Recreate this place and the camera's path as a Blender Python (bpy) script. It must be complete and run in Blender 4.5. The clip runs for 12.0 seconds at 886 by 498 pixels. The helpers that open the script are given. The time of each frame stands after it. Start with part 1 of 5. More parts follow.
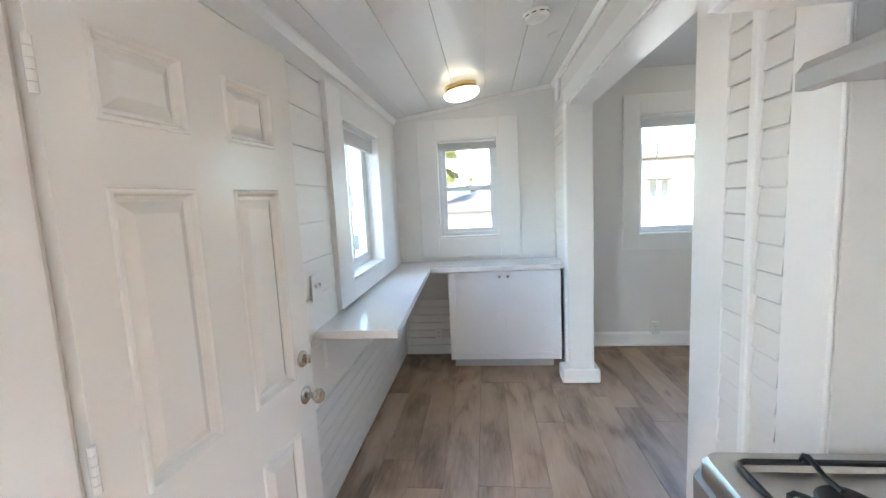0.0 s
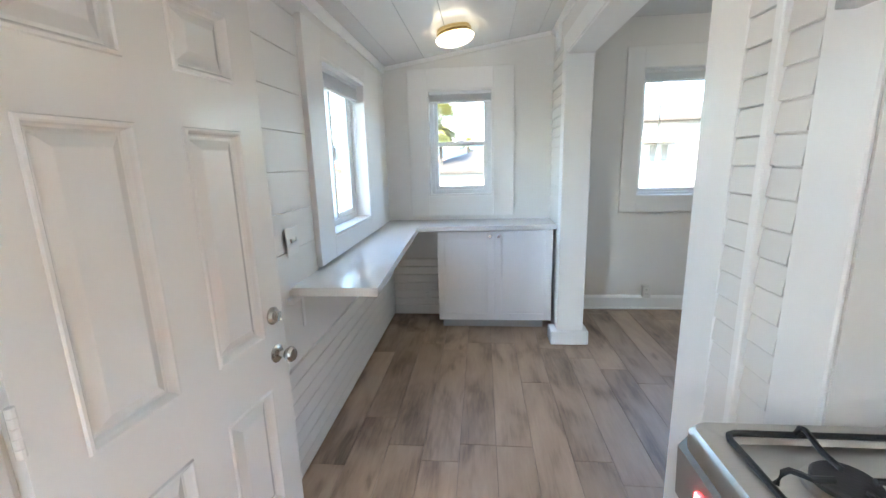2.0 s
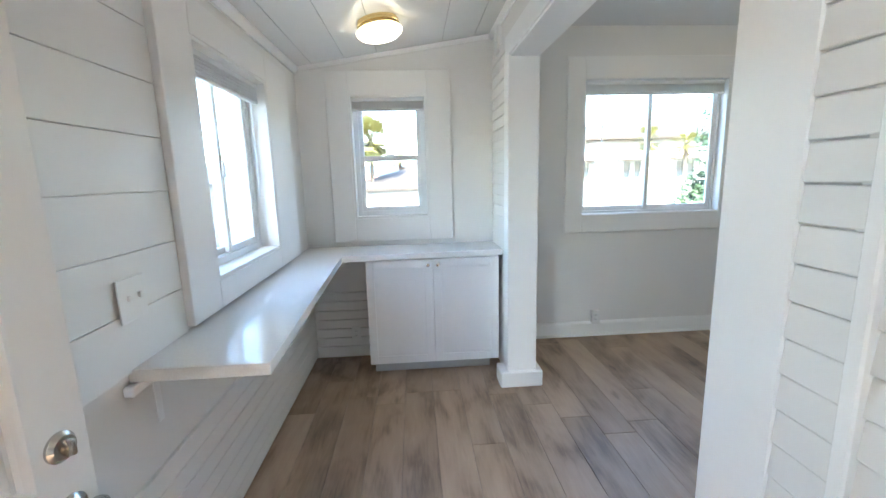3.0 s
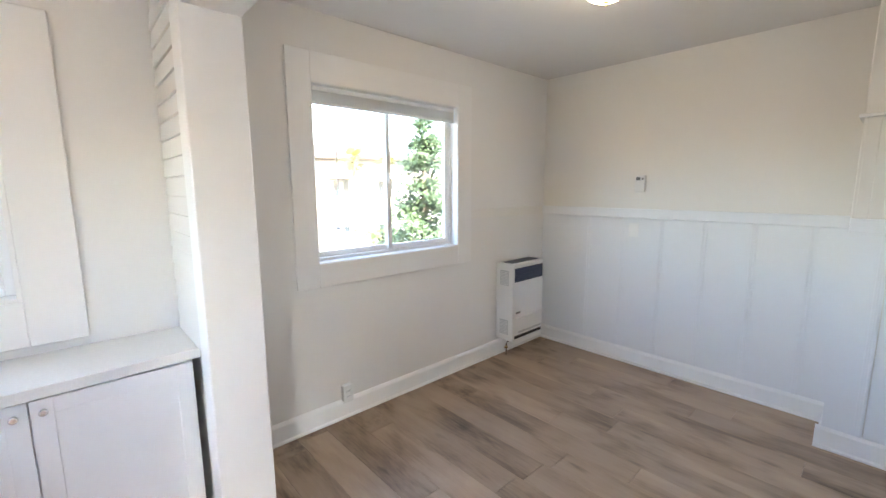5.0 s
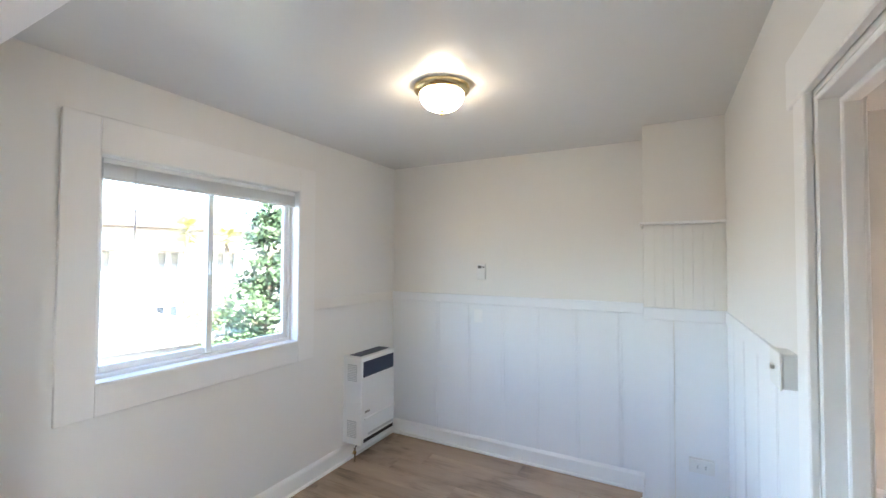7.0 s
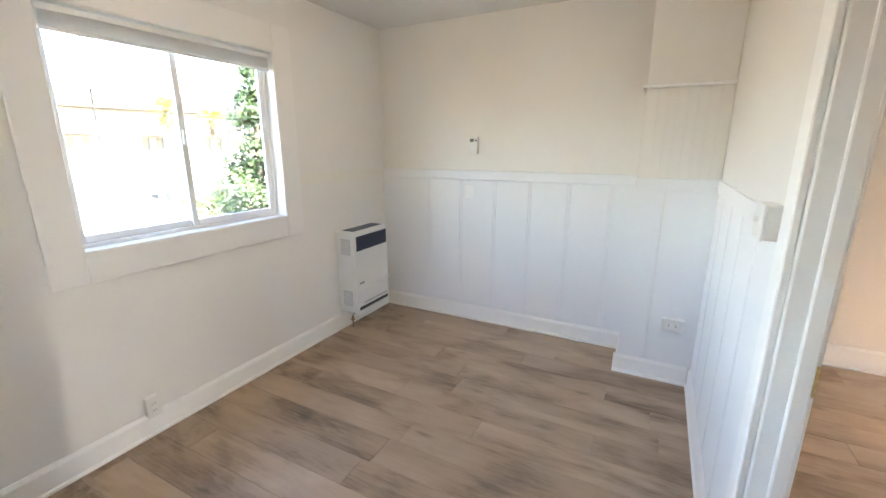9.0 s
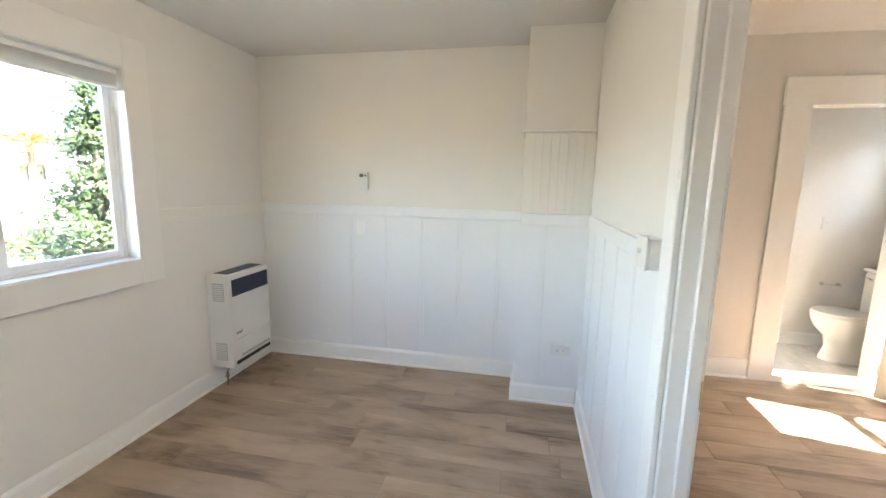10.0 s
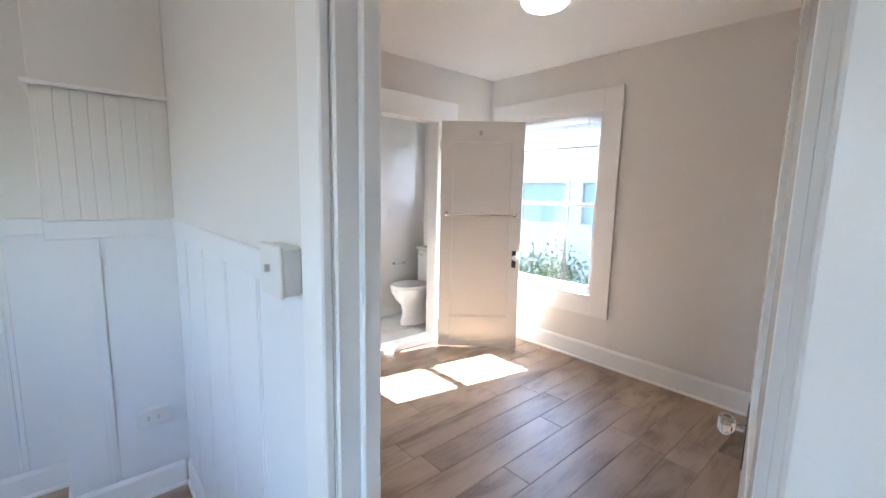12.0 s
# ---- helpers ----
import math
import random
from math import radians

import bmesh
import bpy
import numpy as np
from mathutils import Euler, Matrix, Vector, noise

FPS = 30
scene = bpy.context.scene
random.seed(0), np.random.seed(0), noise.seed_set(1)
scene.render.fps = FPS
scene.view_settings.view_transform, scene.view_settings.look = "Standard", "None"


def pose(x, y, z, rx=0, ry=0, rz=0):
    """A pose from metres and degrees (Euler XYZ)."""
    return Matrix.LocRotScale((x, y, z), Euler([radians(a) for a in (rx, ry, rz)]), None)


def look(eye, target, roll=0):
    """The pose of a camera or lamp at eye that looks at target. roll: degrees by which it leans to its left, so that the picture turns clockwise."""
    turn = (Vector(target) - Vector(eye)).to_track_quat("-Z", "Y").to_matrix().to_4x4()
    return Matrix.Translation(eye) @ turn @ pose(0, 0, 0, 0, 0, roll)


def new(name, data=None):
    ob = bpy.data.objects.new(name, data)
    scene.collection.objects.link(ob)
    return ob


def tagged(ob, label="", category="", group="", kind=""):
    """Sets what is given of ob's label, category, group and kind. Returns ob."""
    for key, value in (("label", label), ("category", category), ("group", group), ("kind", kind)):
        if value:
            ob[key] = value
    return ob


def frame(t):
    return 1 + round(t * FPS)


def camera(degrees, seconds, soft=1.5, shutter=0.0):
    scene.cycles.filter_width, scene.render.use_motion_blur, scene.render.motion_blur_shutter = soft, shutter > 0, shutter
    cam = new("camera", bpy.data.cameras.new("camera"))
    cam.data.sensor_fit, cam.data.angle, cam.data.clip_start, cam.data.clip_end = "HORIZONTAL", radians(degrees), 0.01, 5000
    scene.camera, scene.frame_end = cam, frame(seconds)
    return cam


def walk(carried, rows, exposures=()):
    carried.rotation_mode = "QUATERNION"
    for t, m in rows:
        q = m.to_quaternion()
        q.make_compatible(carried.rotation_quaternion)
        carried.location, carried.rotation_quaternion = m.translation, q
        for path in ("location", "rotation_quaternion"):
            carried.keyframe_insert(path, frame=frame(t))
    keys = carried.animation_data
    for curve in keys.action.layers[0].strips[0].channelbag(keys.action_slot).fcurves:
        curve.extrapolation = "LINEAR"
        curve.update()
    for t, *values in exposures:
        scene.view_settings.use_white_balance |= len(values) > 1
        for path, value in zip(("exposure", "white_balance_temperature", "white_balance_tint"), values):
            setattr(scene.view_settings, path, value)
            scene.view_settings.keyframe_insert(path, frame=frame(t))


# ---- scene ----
cam = camera(94.1, 12.0)
PATH = [
    (0, (0.468, 0.413, 1.489), (0.26, 2.388, 1.253), -2.8),
    (0.5, (0.465, 0.418, 1.489), (0.255, 2.405, 1.384), -2.2),
    (1, (0.471, 0.412, 1.5), (0.257, 2.4, 1.548), -2.1),
    (1.5, (0.473, 0.45, 1.469), (0.269, 2.422, 1.209), -1.7),
    (2, (0.507, 0.522, 1.445), (0.317, 2.469, 1.025), -1.6),
    (2.5, (0.507, 0.713, 1.43), (0.421, 2.667, 1.012), -1.6),
    (2.7, (0.489, 0.838, 1.429), (0.482, 2.801, 1.047), -1.6),
    (4.3, (0.641, 1.752, 1.541), (1.545, 3.517, 1.282), -0.7),
    (4.5, (0.676, 1.846, 1.529), (1.721, 3.531, 1.268), -0.6),
    (5, (0.763, 2.039, 1.555), (2.097, 3.5, 1.259), -0.3),
    (5.5, (0.889, 2.082, 1.58), (2.457, 3.28, 1.251), 0.0),
    (6, (0.955, 2.094, 1.589), (2.655, 3.096, 1.266), 0.4),
    (6.5, (0.958, 2.102, 1.631), (2.717, 3.052, 1.554), 0.1),
    (7, (0.947, 2.097, 1.67), (2.714, 3.032, 1.727), 0.3),
    (7.5, (0.988, 2.077, 1.617), (2.727, 2.987, 1.235), 0.5),
    (7.7, (1.007, 2.063, 1.595), (2.703, 2.969, 1.046), 0.3),
    (9.5, (1.019, 2.087, 1.57), (2.782, 2.933, 1.149), 0.3),
    (10, (1.073, 2.176, 1.567), (3.01, 2.559, 1.252), 1.1),
    (10.5, (1.146, 2.236, 1.557), (3.109, 1.991, 1.26), 1.7),
    (11, (1.266, 2.212, 1.544), (3.116, 1.51, 1.255), 2.1),
    (11.5, (1.47, 2.167, 1.534), (3.148, 1.113, 1.269), 1.7),
    (12, (1.631, 2.091, 1.526), (3.113, 0.777, 1.252), 1.2),
]
EXPOSURES = [
    (0, 5.15, 6400, 6), (2, 5.10, 6350, 6), (2.5, 5.12, 6250, 5), (4.5, 5.32, 6850, 12), (5, 5.5, 7150, 14), (5.5, 5.6, 7350, 14), (6, 5.65, 7400, 14), (6.5, 5.64, 6950, 12), (7, 5.58, 6600, 12),
    (9.5, 5.74, 7600, 13), (10, 5.68, 7550, 11), (10.5, 5.7, 6900, 9), (11, 5.47, 6550, 10), (12, 5.24, 6200, 13),
]
walk(cam, [(t, look(eye, target, roll)) for t, eye, target, roll in PATH], exposures=EXPOSURES)

# ---- light ----
world = bpy.data.worlds.new("sky")
scene.world = world
world.use_nodes = True
wn = world.node_tree.nodes
sky = wn.new("ShaderNodeTexSky")
sky.sky_type = 'NISHITA'
sky.sun_disc = False
SUN_DIR = Vector((0.19, 0.95, -1.0)).normalized()
sky.sun_elevation = math.asin(-SUN_DIR.z)
sky.sun_rotation = math.atan2(-SUN_DIR.x, -SUN_DIR.y)
wn["Background"].inputs["Strength"].default_value = 0.15
world.node_tree.links.new(sky.outputs[0], wn["Background"].inputs["Color"])

sun_data = bpy.data.lights.new("sun", 'SUN')
sun_data.energy = 2.2
sun_data.angle = radians(0.5)
sun_data.color = (1.0, 0.95, 0.87)
sun = new("sun", sun_data)
sun.matrix_world = Matrix.Translation((2, -20, 20)) @ SUN_DIR.to_track_quat("-Z", "Y").to_matrix().to_4x4()



# ---- materials ----
def material(name, colour, rough=0.5, metal=0.0, grain=0.06, scale=30.0, bump=0.0, bump_scale=60.0, stain=0.05, spec=0.5, stretch=(1, 1, 1), vary=0.0):
    """A painted, metal or stone surface: base colour with fine grain, broad stains and relief."""
    m = bpy.data.materials.new(name)
    m.use_nodes = True
    nt = m.node_tree
    n, l = nt.nodes, nt.links
    b = n["Principled BSDF"]
    b.inputs["Roughness"].default_value = rough
    b.inputs["Metallic"].default_value = metal
    b.inputs["Specular IOR Level"].default_value = spec
    tc = n.new("ShaderNodeTexCoord")
    mp = n.new("ShaderNodeMapping")
    mp.inputs["Scale"].default_value = stretch
    l.new(tc.outputs["Object"], mp.inputs["Vector"])
    fine = n.new("ShaderNodeTexNoise")
    fine.inputs["Scale"].default_value = scale
    fine.inputs["Detail"].default_value = 5
    broad = n.new("ShaderNodeTexNoise")
    broad.inputs["Scale"].default_value = 1.7
    broad.inputs["Detail"].default_value = 3
    l.new(mp.outputs[0], fine.inputs["Vector"])
    l.new(tc.outputs["Object"], broad.inputs["Vector"])
    mix1 = n.new("ShaderNodeMix")
    mix1.data_type = 'RGBA'
    dark = [c * (1 - grain * 2) for c in colour]
    mix1.inputs["A"].default_value = (*dark, 1)
    mix1.inputs["B"].default_value = (*[min(1, c * (1 + grain)) for c in colour], 1)
    l.new(fine.outputs["Fac"], mix1.inputs["Factor"])
    mix2 = n.new("ShaderNodeMix")
    mix2.data_type = 'RGBA'
    mix2.blend_type = 'MULTIPLY'
    ramp = n.new("ShaderNodeMapRange")
    ramp.inputs["From Min"].default_value, ramp.inputs["From Max"].default_value = 0.15, 0.85
    ramp.inputs["To Min"].default_value, ramp.inputs["To Max"].default_value = 0.0, 1.0
    l.new(broad.outputs["Fac"], ramp.inputs["Value"])
    l.new(ramp.outputs[0], mix2.inputs["Factor"])
    l.new(mix1.outputs["Result"], mix2.inputs["A"])
    mix2.inputs["B"].default_value = (1 - stain, 1 - stain * 1.1, 1 - stain * 1.3, 1)
    out = mix2.outputs["Result"]
    if vary:
        info = n.new("ShaderNodeObjectInfo")
        hs = n.new("ShaderNodeHueSaturation")
        mr = n.new("ShaderNodeMapRange")
        mr.inputs["To Min"].default_value, mr.inputs["To Max"].default_value = 1 - vary, 1 + vary
        l.new(info.outputs["Random"], mr.inputs["Value"])
        l.new(mr.outputs[0], hs.inputs["Value"])
        l.new(out, hs.inputs["Color"])
        out = hs.outputs["Color"]
    l.new(out, b.inputs["Base Color"])
    rr = n.new("ShaderNodeMapRange")
    rr.inputs["To Min"].default_value, rr.inputs["To Max"].default_value = max(0.02, rough - 0.02), min(1, rough + 0.03)
    l.new(broad.outputs["Fac"], rr.inputs["Value"])
    l.new(rr.outputs[0], b.inputs["Roughness"])
    if bump:
        bn = n.new("ShaderNodeTexNoise")
        bn.inputs["Scale"].default_value = bump_scale
        bn.inputs["Detail"].default_value = 4
        l.new(mp.outputs[0], bn.inputs["Vector"])
        bp = n.new("ShaderNodeBump")
        bp.inputs["Strength"].default_value = bump
        bp.inputs["Distance"].default_value = 0.004
        l.new(bn.outputs["Fac"], bp.inputs["Height"])
        l.new(bp.outputs[0], b.inputs["Normal"])
    return m


def glow(name, colour, strength):
    m = bpy.data.materials.new(name)
    m.use_nodes = True
    b = m.node_tree.nodes["Principled BSDF"]
    b.inputs["Base Color"].default_value = (0.9, 0.88, 0.82, 1)
    b.inputs["Roughness"].default_value = 0.25
    b.inputs["Emission Color"].default_value = (*colour, 1)
    b.inputs["Emission Strength"].default_value = strength
    return m


def glass(name, tint=(0.70, 0.725, 0.735), rough=0.0):
    m = bpy.data.materials.new(name)
    m.use_nodes = True
    n, l = m.node_tree.nodes, m.node_tree.links
    n.remove(n["Principled BSDF"])
    t = n.new("ShaderNodeBsdfTransparent")
    t.inputs["Color"].default_value = (*tint, 1)
    g = n.new("ShaderNodeBsdfGlossy")
    g.inputs["Roughness"].default_value = rough
    f = n.new("ShaderNodeLayerWeight")
    f.inputs["Blend"].default_value = 0.5
    p = n.new("ShaderNodeMath")
    p.operation = 'POWER'
    p.inputs[1].default_value = 5.0
    l.new(f.outputs["Facing"], p.inputs[0])
    q = n.new("ShaderNodeMath")
    q.operation = 'MULTIPLY_ADD'
    q.inputs[1].default_value, q.inputs[2].default_value = 0.7, 0.03
    l.new(p.outputs[0], q.inputs[0])
    mx = n.new("ShaderNodeMixShader")
    l.new(q.outputs[0], mx.inputs[0])
    l.new(t.outputs[0], mx.inputs[1])
    l.new(g.outputs[0], mx.inputs[2])
    l.new(mx.outputs[0], n["Material Output"].inputs["Surface"])
    return m


def plank_material(name):
    """Grey-brown oak laminate: long grain, knots, planks that differ."""
    m = bpy.data.materials.new(name)
    m.use_nodes = True
    n, l = m.node_tree.nodes, m.node_tree.links
    b = n["Principled BSDF"]
    tc = n.new("ShaderNodeTexCoord")
    info = n.new("ShaderNodeObjectInfo")
    shift = n.new("ShaderNodeVectorMath")
    shift.operation = 'MULTIPLY_ADD'
    comb = n.new("ShaderNodeCombineXYZ")
    l.new(info.outputs["Random"], comb.inputs[0])
    l.new(info.outputs["Random"], comb.inputs[1])
    l.new(info.outputs["Random"], comb.inputs[2])
    shift.inputs[1].default_value = (37, 53, 71)
    l.new(comb.outputs[0], shift.inputs[0])
    l.new(tc.outputs["Object"], shift.inputs[2])
    mp = n.new("ShaderNodeMapping")
    mp.inputs["Scale"].default_value = (11, 1.1, 11)
    l.new(shift.outputs[0], mp.inputs["Vector"])
    grain = n.new("ShaderNodeTexNoise")
    grain.inputs["Scale"].default_value = 5
    grain.inputs["Detail"].default_value = 9
    grain.inputs["Roughness"].default_value = 0.65
    grain.inputs["Distortion"].default_value = 0.5
    l.new(mp.outputs[0], grain.inputs["Vector"])
    mp2 = n.new("ShaderNodeMapping")
    mp2.inputs["Scale"].default_value = (3.0, 1.0, 3.0)
    l.new(shift.outputs[0], mp2.inputs["Vector"])
    cloud = n.new("ShaderNodeTexNoise")
    cloud.inputs["Scale"].default_value = 1.7
    cloud.inputs["Detail"].default_value = 3
    cloud.inputs["Distortion"].default_value = 0.5
    l.new(mp2.outputs[0], cloud.inputs["Vector"])
    r1 = n.new("ShaderNodeValToRGB")
    e = r1.color_ramp.elements
    e[0].position, e[0].color = 0.30, (0.130, 0.086, 0.058, 1)
    e[1].position, e[1].color = 0.72, (0.49, 0.36, 0.255, 1)
    k = r1.color_ramp.elements.new(0.5)
    k.color = (0.385, 0.272, 0.188, 1)
    add = n.new("ShaderNodeMath")
    add.operation = 'MULTIPLY_ADD'
    add.inputs[1].default_value = 0.30
    half = n.new("ShaderNodeMath")
    half.operation = 'MULTIPLY'
    half.inputs[1].default_value = 0.70
    l.new(cloud.outputs["Fac"], half.inputs[0])
    l.new(grain.outputs["Fac"], add.inputs[0])
    l.new(half.outputs[0], add.inputs[2])
    l.new(add.outputs[0], r1.inputs["Fac"])
    hs = n.new("ShaderNodeHueSaturation")
    mr = n.new("ShaderNodeMapRange")
    mr.inputs["To Min"].default_value, mr.inputs["To Max"].default_value = 0.90, 1.10
    l.new(info.outputs["Random"], mr.inputs["Value"])
    l.new(mr.outputs[0], hs.inputs["Value"])
    # knots: small dark smudges drawn out along the grain
    mp3 = n.new("ShaderNodeMapping")
    mp3.inputs["Scale"].default_value = (6.0, 1.9, 1.0)
    l.new(shift.outputs[0], mp3.inputs["Vector"])
    wob = n.new("ShaderNodeVectorMath")
    wob.operation = 'MULTIPLY_ADD'
    wob.inputs[1].default_value = (0.35, 0.35, 0.0)
    l.new(grain.outputs["Color"], wob.inputs[0])
    l.new(mp3.outputs[0], wob.inputs[2])
    vor = n.new("ShaderNodeTexVoronoi")
    vor.inputs["Scale"].default_value = 1.0
    l.new(wob.outputs[0], vor.inputs["Vector"])
    kr = n.new("ShaderNodeMapRange")
    kr.interpolation_type = 'SMOOTHSTEP'
    kr.inputs["From Min"].default_value, kr.inputs["From Max"].default_value = 0.01, 0.17
    kr.inputs["To Min"].default_value, kr.inputs["To Max"].default_value = 0.60, 1.0
    l.new(vor.outputs["Distance"], kr.inputs["Value"])
    kn = n.new("ShaderNodeMix")
    kn.data_type = 'RGBA'
    kn.blend_type = 'MULTIPLY'
    kn.inputs["Factor"].default_value = 1.0
    l.new(r1.outputs["Color"], kn.inputs["A"])
    l.new(kr.outputs[0], kn.inputs["B"])
    l.new(kn.outputs["Result"], hs.inputs["Color"])
    l.new(hs.outputs["Color"], b.inputs["Base Color"])
    rr = n.new("ShaderNodeMapRange")
    rr.inputs["To Min"].default_value, rr.inputs["To Max"].default_value = 0.33, 0.50
    l.new(grain.outputs["Fac"], rr.inputs["Value"])
    l.new(rr.outputs[0], b.inputs["Roughness"])
    bp = n.new("ShaderNodeBump")
    bp.inputs["Strength"].default_value = 0.15
    bp.inputs["Distance"].default_value = 0.002
    l.new(grain.outputs["Fac"], bp.inputs["Height"])
    l.new(bp.outputs[0], b.inputs["Normal"])
    return m


WHITE = material("white_wall_paint", (0.80, 0.785, 0.755), 0.42, grain=0.003, scale=220, bump=0.06, bump_scale=22, stain=0.012)
TRIM = material("white_gloss_trim_paint", (0.885, 0.88, 0.865), 0.33, grain=0.003, scale=220, bump=0.05, bump_scale=35, stain=0.012)
CASING = material("white_casing_paint", (0.83, 0.82, 0.80), 0.36, grain=0.003, scale=220, bump=0.05, bump_scale=35, stain=0.012)
LUMPY = material("thick_old_trim_paint", (0.83, 0.82, 0.80), 0.30, grain=0.003, scale=220, bump=0.8, bump_scale=20, stain=0.012)
CEIL = material("white_ceiling_paint", (0.80, 0.785, 0.76), 0.25, grain=0.003, scale=220, bump=0.35, bump_scale=9, stain=0.015)
CREAM = material("cream_wall_paint", (0.81, 0.785, 0.735), 0.45, grain=0.003, scale=220, bump=0.06, bump_scale=22, stain=0.012)
WAINSCOT = material("cool_white_wainscot_paint", (0.83, 0.84, 0.85), 0.36, grain=0.003, scale=220, bump=0.04, bump_scale=30, stain=0.012)
GREY_WALL = material("pale_grey_wall_paint", (0.74, 0.71, 0.67), 0.5, grain=0.003, scale=220, bump=0.06, bump_scale=24, stain=0.012)
DOORPAINT = material("off_white_door_paint", (0.81, 0.79, 0.75), 0.19, grain=0.003, scale=220, bump=0.04, bump_scale=30, stain=0.012)
CABINET = material("white_cabinet_lacquer", (0.84, 0.84, 0.84), 0.37, grain=0.008, stain=0.015)
QUARTZ = material("white_quartz", (0.83, 0.81, 0.78), 0.16, grain=0.05, scale=160, stain=0.03)
VINYL = material("white_vinyl", (0.82, 0.83, 0.83), 0.38, grain=0.008, stain=0.02)
PLANK = plank_material("grey_brown_oak_laminate")
SUBFLOOR = material("dark_floor_joint", (0.018, 0.013, 0.010), 0.8)
NICKEL = material("brushed_nickel", (0.52, 0.50, 0.47), 0.21, 1.0, grain=0.08, scale=80)
BRASS = material("polished_brass", (0.72, 0.57, 0.30), 0.22, 1.0, grain=0.08, scale=60)
CHROME = material("chrome", (0.75, 0.75, 0.76), 0.08, 1.0, grain=0.02)
STEEL = material("brushed_stainless_steel", (0.56, 0.54, 0.51), 0.34, 1.0, grain=0.08, scale=40, stretch=(1, 30, 1))
IRON = material("black_cast_iron", (0.018, 0.019, 0.022), 0.45, grain=0.2, scale=90, bump=0.3, bump_scale=200)
BLACKGLASS = material("black_glass", (0.015, 0.015, 0.017), 0.08, grain=0.05)
HEATER_WHITE = material("white_enamel", (0.80, 0.80, 0.79), 0.37, grain=0.01, stain=0.02)
NAVY = material("dark_blue_grille_metal", (0.022, 0.034, 0.075), 0.45, grain=0.1)
PLASTIC = material("white_plastic", (0.80, 0.795, 0.77), 0.38, grain=0.01, stain=0.02)
DARK = material("dark_slot", (0.03, 0.03, 0.03), 0.7)
PORCELAIN = material("white_porcelain", (0.84, 0.84, 0.82), 0.08, grain=0.005, stain=0.01)
MARBLE = material("white_marble_tile", (0.70, 0.70, 0.69), 0.14, grain=0.22, scale=3.5, stain=0.12, stretch=(1, 2.2, 1), vary=0.04)
HOODMETAL = material("grey_hood_enamel", (0.46, 0.46, 0.46), 0.36, 0.3, grain=0.02)
LAMP_GLASS = glow("lit_frosted_glass", (1.0, 0.85, 0.64), 0.95)
LAMP_OPAL = glow("lit_opal_glass", (1.0, 0.86, 0.64), 0.22)
RED_LED = glow("red_display_digits", (1.0, 0.02, 0.03), 3.0)
GLASS = glass("window_glass")
BLIND = material("white_blind_slat", (0.78, 0.79, 0.80), 0.4, grain=0.01, stain=0.03)


# ---- mesh helpers ----
def box(bm, x0, x1, y0, y1, z0, z1, bevel=0.0, segments=1):
    """Adds a box, its edges rounded by bevel."""
    vs = [bm.verts.new((x, y, z)) for x in (x0, x1) for y in (y0, y1) for z in (z0, z1)]
    fs = [bm.faces.new([vs[i] for i in f]) for f in ((0, 1, 3, 2), (4, 6, 7, 5), (0, 4, 5, 1), (2, 3, 7, 6), (0, 2, 6, 4), (1, 5, 7, 3))]
    if bevel:
        edges = list({e for f in fs for e in f.edges})
        bmesh.ops.bevel(bm, geom=edges, offset=bevel, segments=segments, affect='EDGES', profile=0.5)
    return bm


def boxes(*args, bevel=0.0, segments=1):
    bm = bmesh.new()
    for a in args:
        box(bm, *a, bevel=bevel, segments=segments)
    return bm


def lathe(bm, profile, steps=24, origin=(0, 0, 0), axis='z'):
    """Turns a profile of (radius, height) about an axis through origin."""
    o = Vector(origin)
    rings = []
    for r, h in profile:
        ring = []
        for i in range(steps):
            a = 2 * math.pi * i / steps
            c, s = r * math.cos(a), r * math.sin(a)
            p = {'z': (c, s, h), 'x': (h, c, s), 'y': (s, h, c)}[axis]
            ring.append(bm.verts.new(o + Vector(p)))
        rings.append(ring)
    for a, b in zip(rings, rings[1:]):
        for i in range(steps):
            bm.faces.new((a[i], a[(i + 1) % steps], b[(i + 1) % steps], b[i]))
    bm.faces.new(rings[0][::-1])
    bm.faces.new(rings[-1])
    return bm


def tube(bm, points, r, steps=8):
    """A round bar along points."""
    pts = [Vector(p) for p in points]
    rings = []
    for i, p in enumerate(pts):
        d = (pts[min(i + 1, len(pts) - 1)] - pts[max(i - 1, 0)]).normalized()
        up = Vector((0, 0, 1)) if abs(d.z) < 0.9 else Vector((1, 0, 0))
        u = d.cross(up).normalized()
        v = u.cross(d).normalized()
        rings.append([bm.verts.new(p + r * (u * math.cos(2 * math.pi * k / steps) + v * math.sin(2 * math.pi * k / steps))) for k in range(steps)])
    for a, b in zip(rings, rings[1:]):
        for k in range(steps):
            bm.faces.new((a[k], a[(k + 1) % steps], b[(k + 1) % steps], b[k]))
    bm.faces.new(rings[0][::-1])
    bm.faces.new(rings[-1])
    return bm


def extrude_profile(bm, outline, axis, a, b):
    """A prism: a closed outline in the plane across axis, from a to b."""
    def at(u, v, w):
        return {'x': (w, u, v), 'y': (u, w, v), 'z': (u, v, w)}[axis]
    lo = [bm.verts.new(at(u, v, a)) for u, v in outline]
    hi = [bm.verts.new(at(u, v, b)) for u, v in outline]
    n = len(outline)
    for i in range(n):
        bm.faces.new((lo[i], lo[(i + 1) % n], hi[(i + 1) % n], hi[i]))
    bm.faces.new(lo[::-1])
    bm.faces.new(hi)
    return bm


